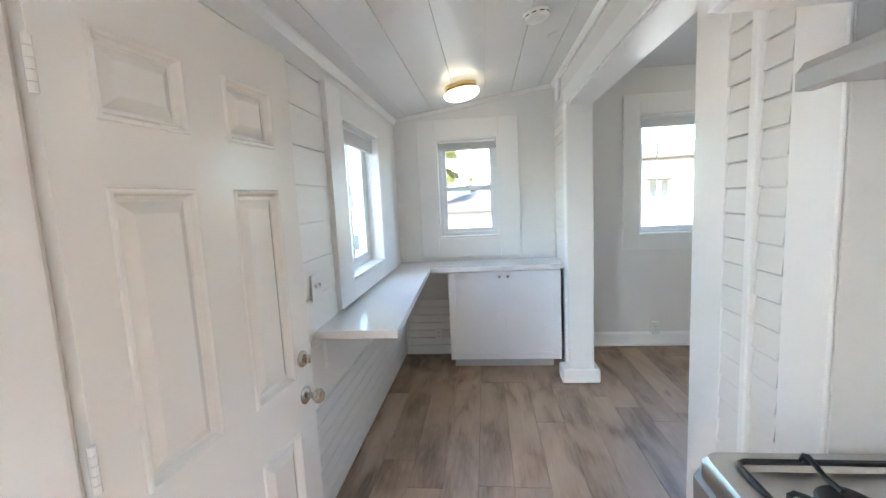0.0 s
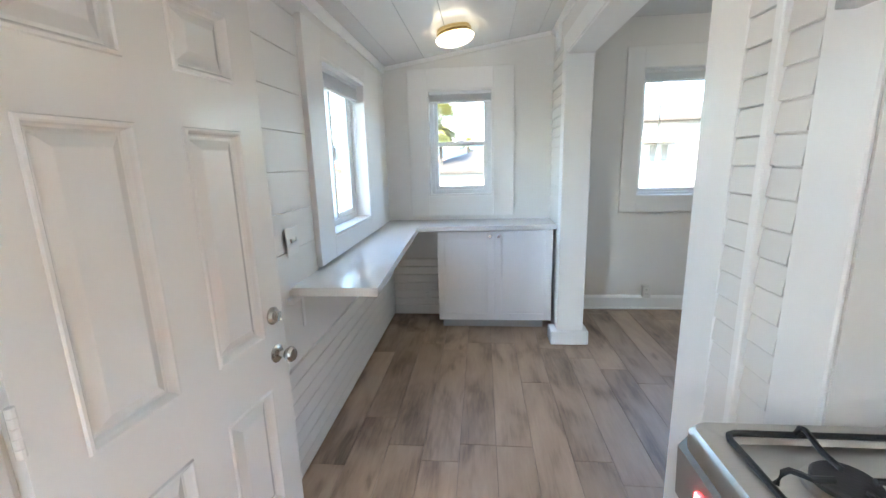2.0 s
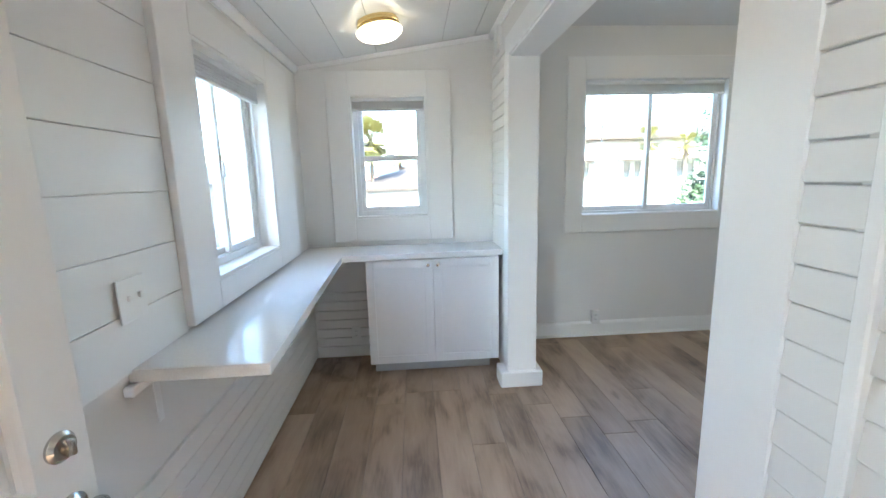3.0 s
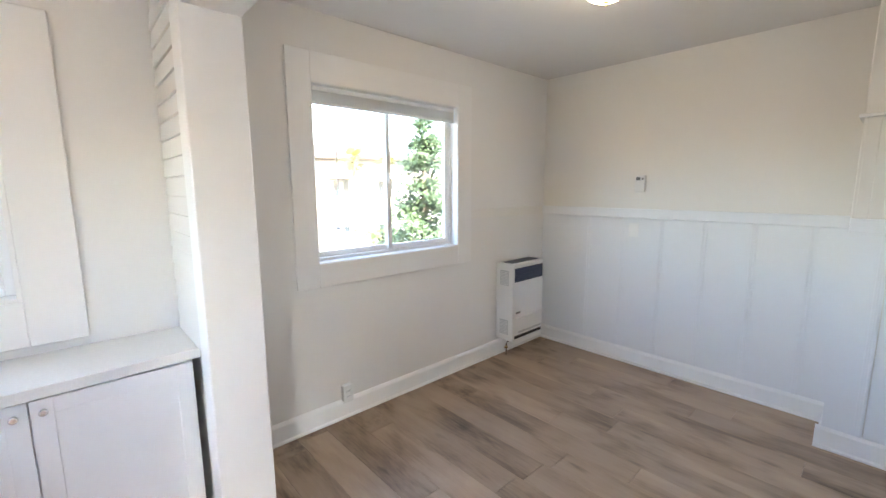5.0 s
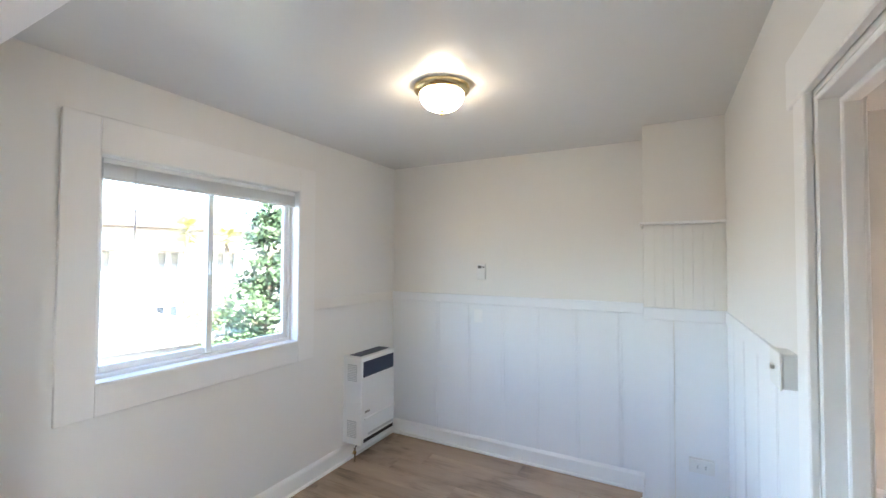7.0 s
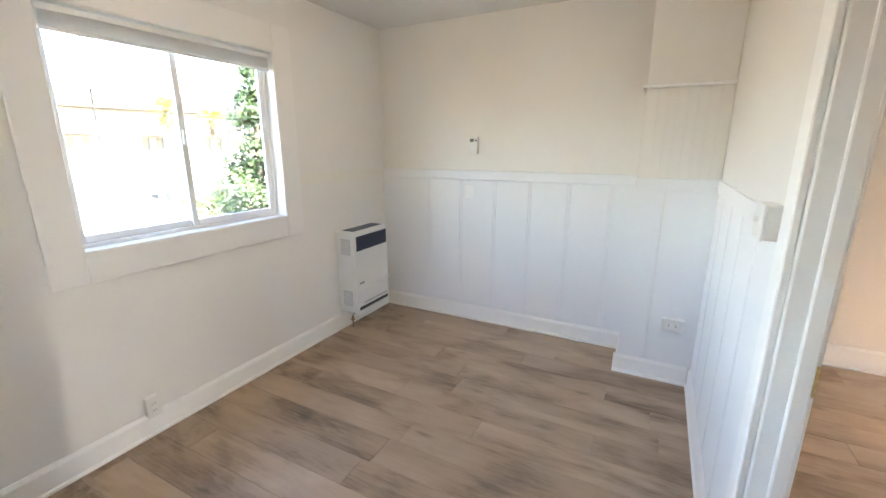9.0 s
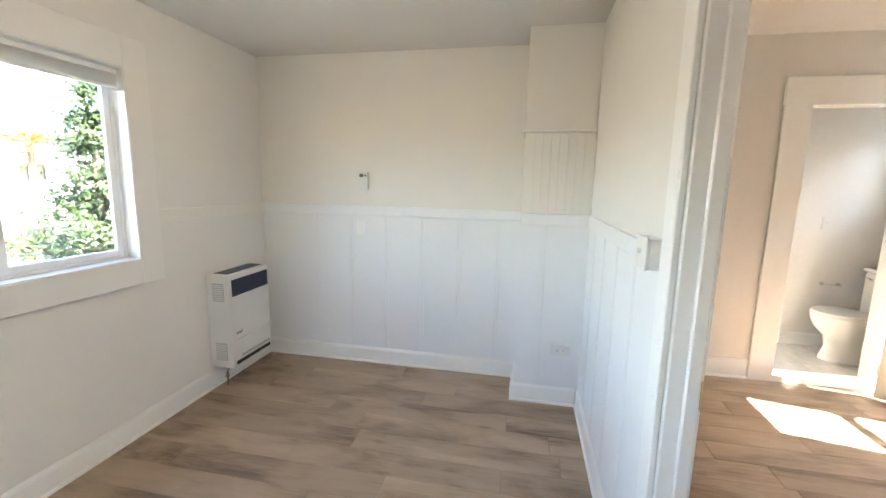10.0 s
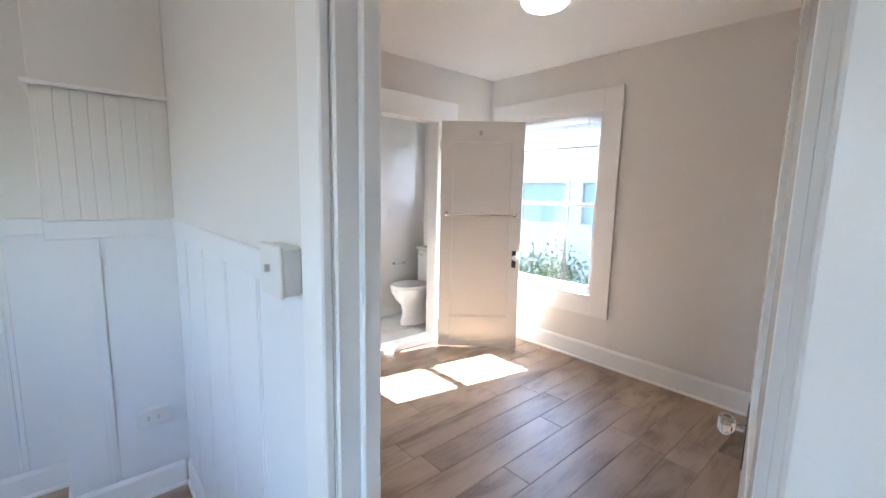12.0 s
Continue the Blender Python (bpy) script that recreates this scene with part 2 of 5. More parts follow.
def finish(bm, name, mat, smooth=False):
    bmesh.ops.recalc_face_normals(bm, faces=bm.faces)
    me = bpy.data.meshes.new(name)
    bm.to_mesh(me)
    bm.free()
    for m in (mat if isinstance(mat, (list, tuple)) else [mat]):
        me.materials.append(m)
    if smooth:
        for p in me.polygons:
            p.use_smooth = True
        me.set_sharp_from_angle(angle=radians(40))
    return me


def part(name, bm, mat, parent, label="", smooth=False):
    ob = new(name, finish(bm, name, mat, smooth))
    ob.parent = parent
    if label:
        tagged(ob, label)
    return ob


def solid(name, bm, mat, label="", category="", kind="", loc=None, smooth=False, group=""):
    ob = new(name, finish(bm, name, mat, smooth))
    if loc is not None:
        ob.matrix_basis = loc if isinstance(loc, Matrix) else Matrix.Translation(loc)
    return tagged(ob, label, category, group, kind)


def thing(name, m, label, category, group="", kind=""):
    ob = new(name)
    ob.empty_display_size = 0.1
    ob.matrix_basis = m if isinstance(m, Matrix) else Matrix.Translation(m)
    return tagged(ob, label, category, group, kind)


def wall_mesh(axis, at0, at1, u0, u1, z0, z1, holes=(), top=None):
    """A wall from at0 to at1 in thickness, along u, with rectangular holes (ua, ub, za, zb) right through it. top(u): its sloping top."""
    us = sorted({u0, u1, *[min(max(v, u0), u1) for h in holes for v in h[:2]]})
    zs = sorted({z0, z1, *[min(max(v, z0), z1) for h in holes for v in h[2:]]})
    def open_at(i, k):
        if not (0 <= i < len(us) - 1 and 0 <= k < len(zs) - 1):
            return True
        u, z = (us[i] + us[i + 1]) / 2, (zs[k] + zs[k + 1]) / 2
        return any(a < u < b and c < z < d for a, b, c, d in holes)
    bm = bmesh.new()
    made = {}
    def v(i, k, w):
        if (i, k, w) not in made:
            u, z = us[i], zs[k]
            if top and k == len(zs) - 1:
                z = top(u)
            made[i, k, w] = bm.verts.new((w, u, z) if axis == 'x' else (u, w, z))
        return made[i, k, w]
    for i in range(len(us) - 1):
        for k in range(len(zs) - 1):
            if open_at(i, k):
                continue
            for w in (at0, at1):
                bm.faces.new((v(i, k, w), v(i + 1, k, w), v(i + 1, k + 1, w), v(i, k + 1, w)))
            for di, dk, a, b in ((-1, 0, (i, k), (i, k + 1)), (1, 0, (i + 1, k), (i + 1, k + 1)), (0, -1, (i, k), (i + 1, k)), (0, 1, (i, k + 1), (i + 1, k + 1))):
                if open_at(i + di, k + dk):
                    bm.faces.new((v(*a, at0), v(*b, at0), v(*b, at1), v(*a, at1)))
    return bm


def frame_boxes(axis, at0, at1, u0, u1, z0, z1, w, wt=None, wb=None, bevel=0.003):
    """Four boards round an opening u0..u1, z0..z1: the outer sizes less w give the inner ones."""
    wt, wb = wt or w, wb or w
    rows = [(u0, u0 + w, z0, z1), (u1 - w, u1, z0, z1), (u0 + w, u1 - w, z1 - wt, z1), (u0 + w, u1 - w, z0, z0 + wb)]
    bm = bmesh.new()
    for a, b, c, d in rows:
        if axis == 'x':
            box(bm, at0, at1, a, b, c, d, bevel)
        else:
            box(bm, a, b, at0, at1, c, d, bevel)
    return bm


# ---- structure ----
WX = -0.345            # nook and kitchen, west wall's inner face
NY = 4.262             # nook, north wall's inner face
EY = 4.442             # dining room, north wall's inner face
EX = 4.335             # dining room, east wall's inner face
SY = 1.745             # dining room, south wall's inner face
PX0, PX1 = 1.115, 1.27  # wall between nook and dining room
BY = -1.36             # bedroom, south wall's inner face
BX = 4.765             # bedroom, east wall's inner face
CE, CB = 2.575, 2.705  # ceilings of dining room and bedroom


def nook_ceiling(x):
    return 2.238 + (x - WX) * 0.152


floor_bm = boxes((-0.5, 5.75, -1.55, 4.65, -0.2, -0.009))
floor = solid("floor", floor_bm, SUBFLOOR, "grey-brown oak laminate plank floor", "floor", "structure")

W_NOOK = (2.715, 3.505, 1.045, 1.98)     # west window opening
N_NOOK = (0.035, 0.610, 1.130, 2.040)    # north window opening
N_DINE = (1.897, 3.110, 1.082, 2.174)
S_BED = (3.470, 4.555, 0.600, 2.262)
S_BATH = (5.06, 5.47, 1.42, 2.20)
BATH_S = -1.12         # bathroom, south wall's inner face

solid("wall_west", wall_mesh('x', WX - 0.16, WX, -1.2, NY + 0.17, -0.1, 2.30, [W_NOOK, (0.05, 0.90, -0.2, 2.05)]), WHITE, "white painted board wall of the nook", "wall", "structure")
solid("wall_north_nook", wall_mesh('y', NY, NY + 0.17, WX, PX0, -0.1, 2.6, [N_NOOK]), WHITE, "white painted wall of the nook", "wall", "structure")
solid("wall_north_dining", wall_mesh('y', EY, EY + 0.17, PX1, EX + 0.15, -0.1, 2.8, [N_DINE]), WHITE, "off-white plaster wall with a window", "wall", "structure")
solid("wall_east_dining", wall_mesh('x', EX, EX + 0.15, SY, EY, -0.1, 2.8), CREAM, "off-white plaster wall above white wainscot", "wall", "structure")
OPEN_Y0, OPEN_Y1, OPEN_Z = 1.903, 3.625, 2.15
solid("wall_nook_dining", wall_mesh('x', PX0, PX1, SY - 0.09, EY + 0.17, -0.1, 2.8, [(SY - 0.2, OPEN_Y1 + 0.012, -0.2, OPEN_Z)]), WHITE, "white wall with a wide cased opening", "wall", "structure")
DX0, DX1, DZ = 1.680, 2.325, 2.10
WY = 1.612             # set-back wall west of the bedroom doorway
solid("wall_south_dining", wall_mesh('y', SY - 0.09, SY, DX0 + 0.001, BX + 0.12, -0.1, 2.8, [(DX0 - 0.1, DX1, -0.2, DZ)]), WHITE, "white wall with a doorway to the bedroom", "wall", "structure")
solid("wall_south_dining_west", boxes((1.5605, DX0 - 0.016, WY - 0.10, WY, -0.1, DZ), (PX1 + 0.001, DX0, WY - 0.10, SY, DZ + 0.0005, 2.8), (PX1 - 0.08, 1.56, WY - 0.05, WY, -0.1, DZ)), WHITE, "white wall set back beside the bedroom doorway", "wall", "structure")
solid("wall_stub_kitchen", boxes((1.185, 1.56, 1.32, WY - 0.051, -0.1, 2.8)), WHITE, "white wall end beside the range", "wall", "structure")
solid("wall_range_back", boxes((1.56, 1.64, BY - 0.16, WY - 0.101, -0.1, 2.8)), WHITE, "pinkish white wall behind the range", "wall", "structure")
# the opening is invented, out of view, to let daylight into the kitchen
solid("wall_south_kitchen", wall_mesh('y', -1.2, -1.1, WX, 1.56, -0.1, 2.8, [(0.06, 0.74, 1.1, 1.9)]), WHITE, "white kitchen wall with an added, unseen opening for daylight", "wall", "structure")
solid("wall_south_bedroom", wall_mesh('y', BY - 0.16, BY, 1.64, BX + 0.06, -0.1, 2.8, [S_BED]), GREY_WALL, "pale grey bedroom wall with a tall window", "wall", "structure")
BO = (-0.575, 0.115, 2.192)   # bathroom doorway
solid("wall_east_bedroom", wall_mesh('x', BX, BX + 0.12, BY, SY - 0.09, -0.1, 2.8, [(BO[0] - 0.0145, BO[1] + 0.0145, -0.2, BO[2])]), GREY_WALL, "pale grey bedroom wall with the bathroom doorway", "wall", "structure")
solid("wall_south_bathroom", wall_mesh('y', BATH_S - 0.12, BATH_S, BX + 0.12, 5.62, -0.1, 2.8, [S_BATH]), WHITE, "white bathroom wall with a small window", "wall", "structure")
solid("wall_east_bathroom", boxes((5.62, 5.72, BY, 0.5, -0.1, 2.8)), WHITE, "white bathroom wall", "wall", "structure")
solid("wall_north_bathroom", boxes((BX + 0.12, 5.62, 0.4, 0.5, -0.1, 2.8)), WHITE, "white bathroom wall", "wall", "structure")


# board ceiling of the nook and kitchen, sloping up to the east
ceil_bm = bmesh.new()
bx = WX - 0.1
while bx < 1.56:
    b1 = min(bx + 0.236, 1.56)
    g = 0.0018
    extrude_profile(ceil_bm, [(bx + g, nook_ceiling(bx + g)), (b1 - g, nook_ceiling(b1 - g)), (b1 - g, nook_ceiling(b1) + 0.02), (bx + g, nook_ceiling(bx) + 0.02)], 'y', -1.15, NY + 0.1)
    bx = b1
extrude_profile(ceil_bm, [(WX - 0.1, nook_ceiling(WX - 0.1) + 0.012), (1.56, nook_ceiling(1.56) + 0.012), (1.56, 2.75), (WX - 0.1, 2.75)], 'y', -1.15, NY + 0.1)
solid("ceiling_nook", ceil_bm, CEIL, "white glossy board ceiling sloping over the nook", "ceiling", "structure")
solid("ceiling_dining", boxes((PX1, EX + 0.1, SY, EY + 0.1, CE, CE + 0.1)), CEIL, "white painted ceiling with uneven patches", "ceiling", "structure")
solid("ceiling_bedroom", boxes((1.64, BX, BY - 0.1, SY - 0.09, CB, CB + 0.08)), CEIL, "white bedroom ceiling", "ceiling", "structure")
solid("ceiling_bathroom", boxes((BX + 0.12, 5.62, BY - 0.1, 0.4, 2.45, 2.55)), CEIL, "white bathroom ceiling", "ceiling", "structure")
solid("roof", boxes((-0.9, 6.0, -1.8, 4.95, 2.82, 2.95)), material("roofing_felt", (0.1, 0.1, 0.1), 0.9), "flat roof over the rooms", "roof", "structure")


# ---- windows ----
def window(name, axis, at, sign, hole, casing, kind, label, sill_depth=0.12, cas_t=0.02, j=0.016, f=0.035, s=0.032):
    """A vinyl window set in a wall. at: the wall's inner face; sign: +1 where outdoors lies towards + on the axis."""
    u0, u1, z0, z1 = hole
    cl, cr, ct, cb = casing
    root = thing(name, (0, 0, 0), label, "window", kind="structure")
    def bx(bm, a0, a1, ua, ub, za, zb, bev=0.002):
        lo, hi = sorted((at + sign * a0, at + sign * a1))
        if axis == 'x':
            box(bm, lo, hi, ua, ub, za, zb, bev)
        else:
            box(bm, ua, ub, lo, hi, za, zb, bev)
    for nm, ua, ub, za, zb in (("casing_board", u0 - cl, u0, z0 - cb, z1 + ct), ("casing_board", u1, u1 + cr, z0 - cb, z1 + ct), ("casing_board", u0, u1, z1, z1 + ct), ("casing_board", u0, u1, z0 - cb, z0)):
        bm = bmesh.new()
        bx(bm, -cas_t, -0.0005, ua, ub, za, zb, 0.003)
        part(nm, bm, CASING, root)
    bm = bmesh.new()
    for ua, ub, za, zb in ((u0, u0 + j, z0, z1), (u1 - j, u1, z0, z1), (u0 + j, u1 - j, z1 - j, z1), (u0 + j, u1 - j, z0, z0 + j)):
        bx(bm, -cas_t + 0.003, sill_depth, ua, ub, za, zb, 0.002)
    part("jamb_lining", bm, CASING, root)
    a0, a1 = sill_depth - 0.055, sill_depth + 0.01
    U0, U1, Z0, Z1 = u0 + j, u1 - j, z0 + j, z1 - j
    bm = bmesh.new()
    for ua, ub, za, zb in ((U0, U0 + f, Z0, Z1), (U1 - f, U1, Z0, Z1), (U0 + f, U1 - f, Z1 - f, Z1), (U0 + f, U1 - f, Z0, Z0 + f)):
        bx(bm, a0, a1, ua, ub, za, zb, 0.003)
    part("window_frame", bm, VINYL, root)
    U0, U1, Z0, Z1 = U0 + f, U1 - f, Z0 + f, Z1 - f
    if kind == "hung":
        zm = (Z0 + Z1) / 2
        sashes = [(U0, U1, zm - 0.02, Z1, a0 + 0.032), (U0, U1, Z0, zm + 0.02, a0 + 0.008)]
    else:
        um = (U0 + U1) / 2
        sashes = [(U0, um + 0.02, Z0, Z1, a0 + 0.032), (um - 0.02, U1, Z0, Z1, a0 + 0.008)]
    for ua, ub, za, zb, a in sashes:
        bm = bmesh.new()
        for p, q, r, t in ((ua, ua + s, za, zb), (ub - s, ub, za, zb), (ua + s, ub - s, zb - s, zb), (ua + s, ub - s, za, za + s)):
            bx(bm, a, a + 0.024, p, q, r, t, 0.003)
        sash = part("sash", bm, VINYL, root)
        bm = bmesh.new()
        bx(bm, a + 0.010, a + 0.014, ua + s, ub - s, za + s, zb - s, 0)
        pane = part("pane", bm, GLASS, sash)
        pane.visible_shadow = False
    bm = bmesh.new()
    if kind == "hung":
        bx(bm, a0 - 0.008, a0 + 0.012, (u0 + u1) / 2 - 0.03, (u0 + u1) / 2 + 0.03, zm + 0.018, zm + 0.032, 0.003)
    else:
        bx(bm, a0 - 0.006, a0 + 0.01, um - 0.012, um + 0.004, (z0 + z1) / 2 - 0.05, (z0 + z1) / 2 + 0.03, 0.003)
    part("sash_lock", bm, VINYL, root, "small latch on the meeting rail")
    return root


def blind(name, axis, at, sign, u0, u1, z1, drop, slats, label):
    """A venetian blind drawn up into a stack under its head rail."""
    root = thing(name, (0, 0, 0), label, "window blind")
    def bx(bm, a0, a1, ua, ub, za, zb, bev=0.0):
        lo, hi = sorted((at + sign * a0, at + sign * a1))
        if axis == 'x':
            box(bm, lo, hi, ua, ub, za, zb, bev)
        else:
            box(bm, ua, ub, lo, hi, za, zb, bev)
    bm = bmesh.new()
    bx(bm, 0.006, 0.034, u0, u1, z1 - 0.028, z1, 0.003)
    part("head_rail", bm, BLIND, root)
    step = (drop - 0.028 - 0.014) / slats
    for i in range(slats):
        bm = bmesh.new()
        z = z1 - 0.030 - step * (i + 0.5)
        tilt = 0.003 * math.sin(i * 1.7)
        bx(bm, 0.006 + tilt, 0.031 + tilt, u0 + 0.003, u1 - 0.003, z - 0.0009, z + 0.0009)
        part("slat", bm, BLIND, root)
    bm = bmesh.new()
    bx(bm, 0.006, 0.032, u0 + 0.002, u1 - 0.002, z1 - drop, z1 - drop + 0.013, 0.003)
    part("bottom_rail", bm, BLIND, root)
    bm = bmesh.new()
    uw = u0 + (u1 - u0) * (0.12 if axis == 'y' else 0.88)
    d = at + sign * 0.012
    tube(bm, [(uw, d, z1 - 0.03), (uw + 0.004, d, z1 - 0.3), (uw + 0.002, d, z1 - 0.62)] if axis == 'y' else [(d, uw, z1 - 0.03), (d, uw, z1 - 0.62)], 0.0035, 6)
    part("tilt_wand", bm, BLIND, root, "thin clear tilt wand")
    return root


window("window_1", 'y', NY, 1, N_NOOK, (0.165, 0.178, 0.172, 0.180), "hung", "white double-hung window in a broad flat casing")
window("window_2", 'x', WX, -1, W_NOOK, (0.215, 0.40, 0.14, 0.115), "slide", "white sliding window over the counter", cas_t=0.040)
window("window_3", 'y', EY, 1, N_DINE, (0.145, 0.152, 0.171, 0.148), "slide", "white sliding window in a broad flat casing", j=0.006, f=0.020, s=0.036)
window("window_4", 'y', BY, -1, S_BED, (0.165, 0.165, 0.17, 0.17), "hung", "tall white double-hung window full of sun")
window("window_5", 'y', BATH_S, -1, S_BATH, (0.08, 0.08, 0.09, 0.08), "hung", "small frosted bathroom window")
blind("window_blind", 'y', NY, 1, N_NOOK[0] + 0.02, N_NOOK[1] - 0.02, N_NOOK[3] - 0.016, 0.095, 14, "white venetian blind drawn up in the nook window")
blind("window_blind", 'x', WX, -1, W_NOOK[0] + 0.02, W_NOOK[1] - 0.02, W_NOOK[3] - 0.016, 0.11, 16, "white venetian blind drawn up over the counter")
blind("window_blind", 'y', EY, 1, N_DINE[0] + 0.02, N_DINE[1] - 0.02, N_DINE[3] - 0.016, 0.105, 16, "white venetian blind drawn up with a hanging wand")
blind("window_blind", 'y', BY, -1, S_BED[0] + 0.02, S_BED[1] - 0.02, S_BED[3] - 0.016, 0.30, 22, "white venetian blind partly lowered in the bedroom")


# ---- trim ----
def trim(name, *rows, mat=TRIM, label="white painted trim", bevel=0.004):
    return solid(name, boxes(*rows, bevel=bevel), mat, label, "trim", "structure")


# cased opening between nook and dining room
trim("opening_casing_south", (1.172, PX1 + 0.02, 1.714, OPEN_Y0, 0, 2.1495), label="white square post casing of the opening")
trim("opening_casing_north", (1.085, PX1 + 0.012, OPEN_Y1, OPEN_Y1 + 0.115, 0.10, 2.15), label="white column casing of the opening")
trim("opening_plinth", (1.035, PX1 + 0.055, OPEN_Y1 - 0.02, OPEN_Y1 + 0.14, 0.0, 0.115), label="white plinth block at the foot of the column", bevel=0.008)
trim("opening_head_casing", (1.090, PX0 - 0.0005, OPEN_Y0, OPEN_Y1 + 0.115, 2.152, 2.27), label="white head casing over the opening")
trim("opening_lining", (1.095, PX1 + 0.01, OPEN_Y0, OPEN_Y1, 2.135, 2.149), label="white lining of the opening's head")
# bedroom doorway
trim("doorway_casing_east", (DX1, DX1 + 0.095, SY + 0.0005, SY + 0.022, 0, 2.1125), label="white casing of the bedroom doorway")
trim("doorway_casing_west", (DX0 - 0.158, DX0 + 0.001, WY + 0.0005, WY + 0.022, 0, DZ - 0.001), mat=LUMPY, label="thickly painted white casing of the bedroom doorway")
trim("doorway_casing_head", (DX0 - 0.125, DX1 + 0.150, SY + 0.0005, SY + 0.025, 2.113, 2.256), label="white head casing of the bedroom doorway")
trim("doorway_jamb_east", (DX1 - 0.012, DX1 + 0.0, SY - 0.098, SY + 0.0, 0, DZ), (DX1 - 0.03, DX1 - 0.0125, SY - 0.085, SY - 0.045, 0, DZ - 0.02), label="white door jamb with a stop")
trim("doorway_jamb_west", (DX0 - 0.0155, DX0 + 0.002, WY - 0.112, WY - 0.005, 0, DZ - 0.017), mat=LUMPY, label="thickly painted white door jamb")
trim("doorway_jamb_head", (DX0 + 0.016, DX1 - 0.012, SY - 0.098, SY, DZ - 0.016, DZ), (DX0 + 0.016, DX1 - 0.012, SY - 0.085, SY - 0.045, DZ - 0.034, DZ - 0.0165), label="white door jamb head")
# bathroom doorway
trim("bath_casing", (BX - 0.022, BX - 0.0005, BO[1], BO[1] + 0.185, 0, BO[2]), (BX - 0.022, BX - 0.0005, BO[0] - 0.09, BO[0], 0, BO[2]), label="white casing of the bathroom doorway")
trim("bath_casing_head", (BX - 0.026, BX - 0.0005, BO[0] - 0.26, BO[1] + 0.195, BO[2], BO[2] + 0.205), label="white head casing of the bathroom doorway")
trim("bath_jamb", (BX, BX + 0.125, BO[1] - 0.0, BO[1] + 0.014, 0, BO[2]), (BX, BX + 0.125, BO[0] - 0.014, BO[0], 0, BO[2]), label="white bathroom door jamb")
trim("bath_threshold", (BX - 0.02, BX + 0.13, BO[0], BO[1], 0.0, 0.055), label="white raised bathroom threshold")


def baseboard(name, axis, at, out, u0, u1, h=0.135, label="white baseboard with a shoe moulding"):
    """A moulded baseboard along a wall. out: the side on which the room lies."""
    o = [(0, 0), (0.026 * out, 0), (0.026 * out, 0.012), (0.016 * out, 0.02), (0.016 * out, h - 0.022), (0.010 * out, h - 0.008), (0.006 * out, h), (0, h)]
    bm = bmesh.new()
    extrude_profile(bm, [(at + a, z) for a, z in o], 'y' if axis == 'x' else 'x', u0, u1)
    return solid(name, bm, TRIM, label, "baseboard", "structure")


CX, CY = 3.972, 2.203     # chimney chase: its west face and north face
baseboard("baseboard_north", 'y', EY, -1, PX1, EX)
baseboard("baseboard_east", 'x', EX, -1, CY, EY - 0.026)
baseboard("baseboard_chase_north", 'y', CY, 1, CX, EX - 0.026)
baseboard("baseboard_chase_west", 'x', CX, -1, SY + 0.026, CY + 0.026)
baseboard("baseboard_south", 'y', SY, 1, DX1 + 0.095, CX - 0.016)
baseboard("baseboard_south_west", 'y', WY, 1, PX1 + 0.02, DX0 - 0.158)
baseboard("baseboard_bedroom_south", 'y', BY, 1, 1.66, BX, 0.17)
baseboard("baseboard_bedroom_east", 'x', BX, -1, BO[1] + 0.185, SY - 0.10, 0.17)
baseboard("baseboard_bedroom_east_end", 'x', BX, -1, BY + 0.026, BO[0] - 0.09, 0.17)

solid("wall_chase", boxes((CX, EX, SY, CY, -0.05, CE + 0.02), bevel=0.004), CREAM, "boxed-in chimney chase in the corner", "wall", "structure")
trim("chase_ledge", (CX - 0.032, EX, SY, CY + 0.02, 1.912, 1.930), label="thin ledge round the chimney chase", bevel=0.003)

# wainscot: panels, rail and battens
RZ0, RZ1 = 1.289, 1.368
trim("wainscot_east", (EX - 0.003, EX - 0.0005, CY + 0.0005, EY - 0.001, 0.1355, RZ0 - 0.0003), mat=WAINSCOT, label="cool white wainscot panel", bevel=0)
trim("wainscot_chase", (CX - 0.011, CX - 0.0005, SY + 0.0035, 2.0275, 0.1355, RZ0 + 0.0055), (CX - 0.011, CX - 0.0005, 2.0325, CY, 0.1355, RZ0 + 0.0055), mat=WAINSCOT, label="cool white wainscot panel on the chase", bevel=0)
trim("wainscot_south", (DX1 + 0.097, CX - 0.0115, SY + 0.0005, SY + 0.003, 0.1355, RZ0 + 0.0055), mat=WAINSCOT, label="cool white wainscot panel beside the doorway", bevel=0)
trim("rail_return_north", (N_DINE[1] + 0.154, EX - 0.001, EY - 0.004, EY - 0.0005, RZ0, RZ1), mat=CREAM, label="painted-over rail beside the window", bevel=0.002)
trim("chair_rail_east", (EX - 0.022, EX - 0.0005, CY + 0.0005, EY - 0.001, RZ0, RZ1), mat=WAINSCOT, label="white chair rail over the wainscot")
trim("chair_rail_chase", (CX - 0.015, CX - 0.0005, SY + 0.0005, CY, RZ0 + 0.006, RZ1 + 0.006), mat=WAINSCOT, label="white chair rail on the chase")
trim("chair_rail_south", (DX1 + 0.097, CX - 0.0155, SY + 0.0005, SY + 0.012, RZ0 + 0.006, RZ1 + 0.006), mat=WAINSCOT, label="white chair rail over the wainscot")
trim("chair_rail_west", (PX1 + 0.02, DX0 - 0.159, WY + 0.0005, WY + 0.03, RZ0 - 0.02, RZ1 + 0.01), mat=WAINSCOT, label="white chair rail beside the doorway")


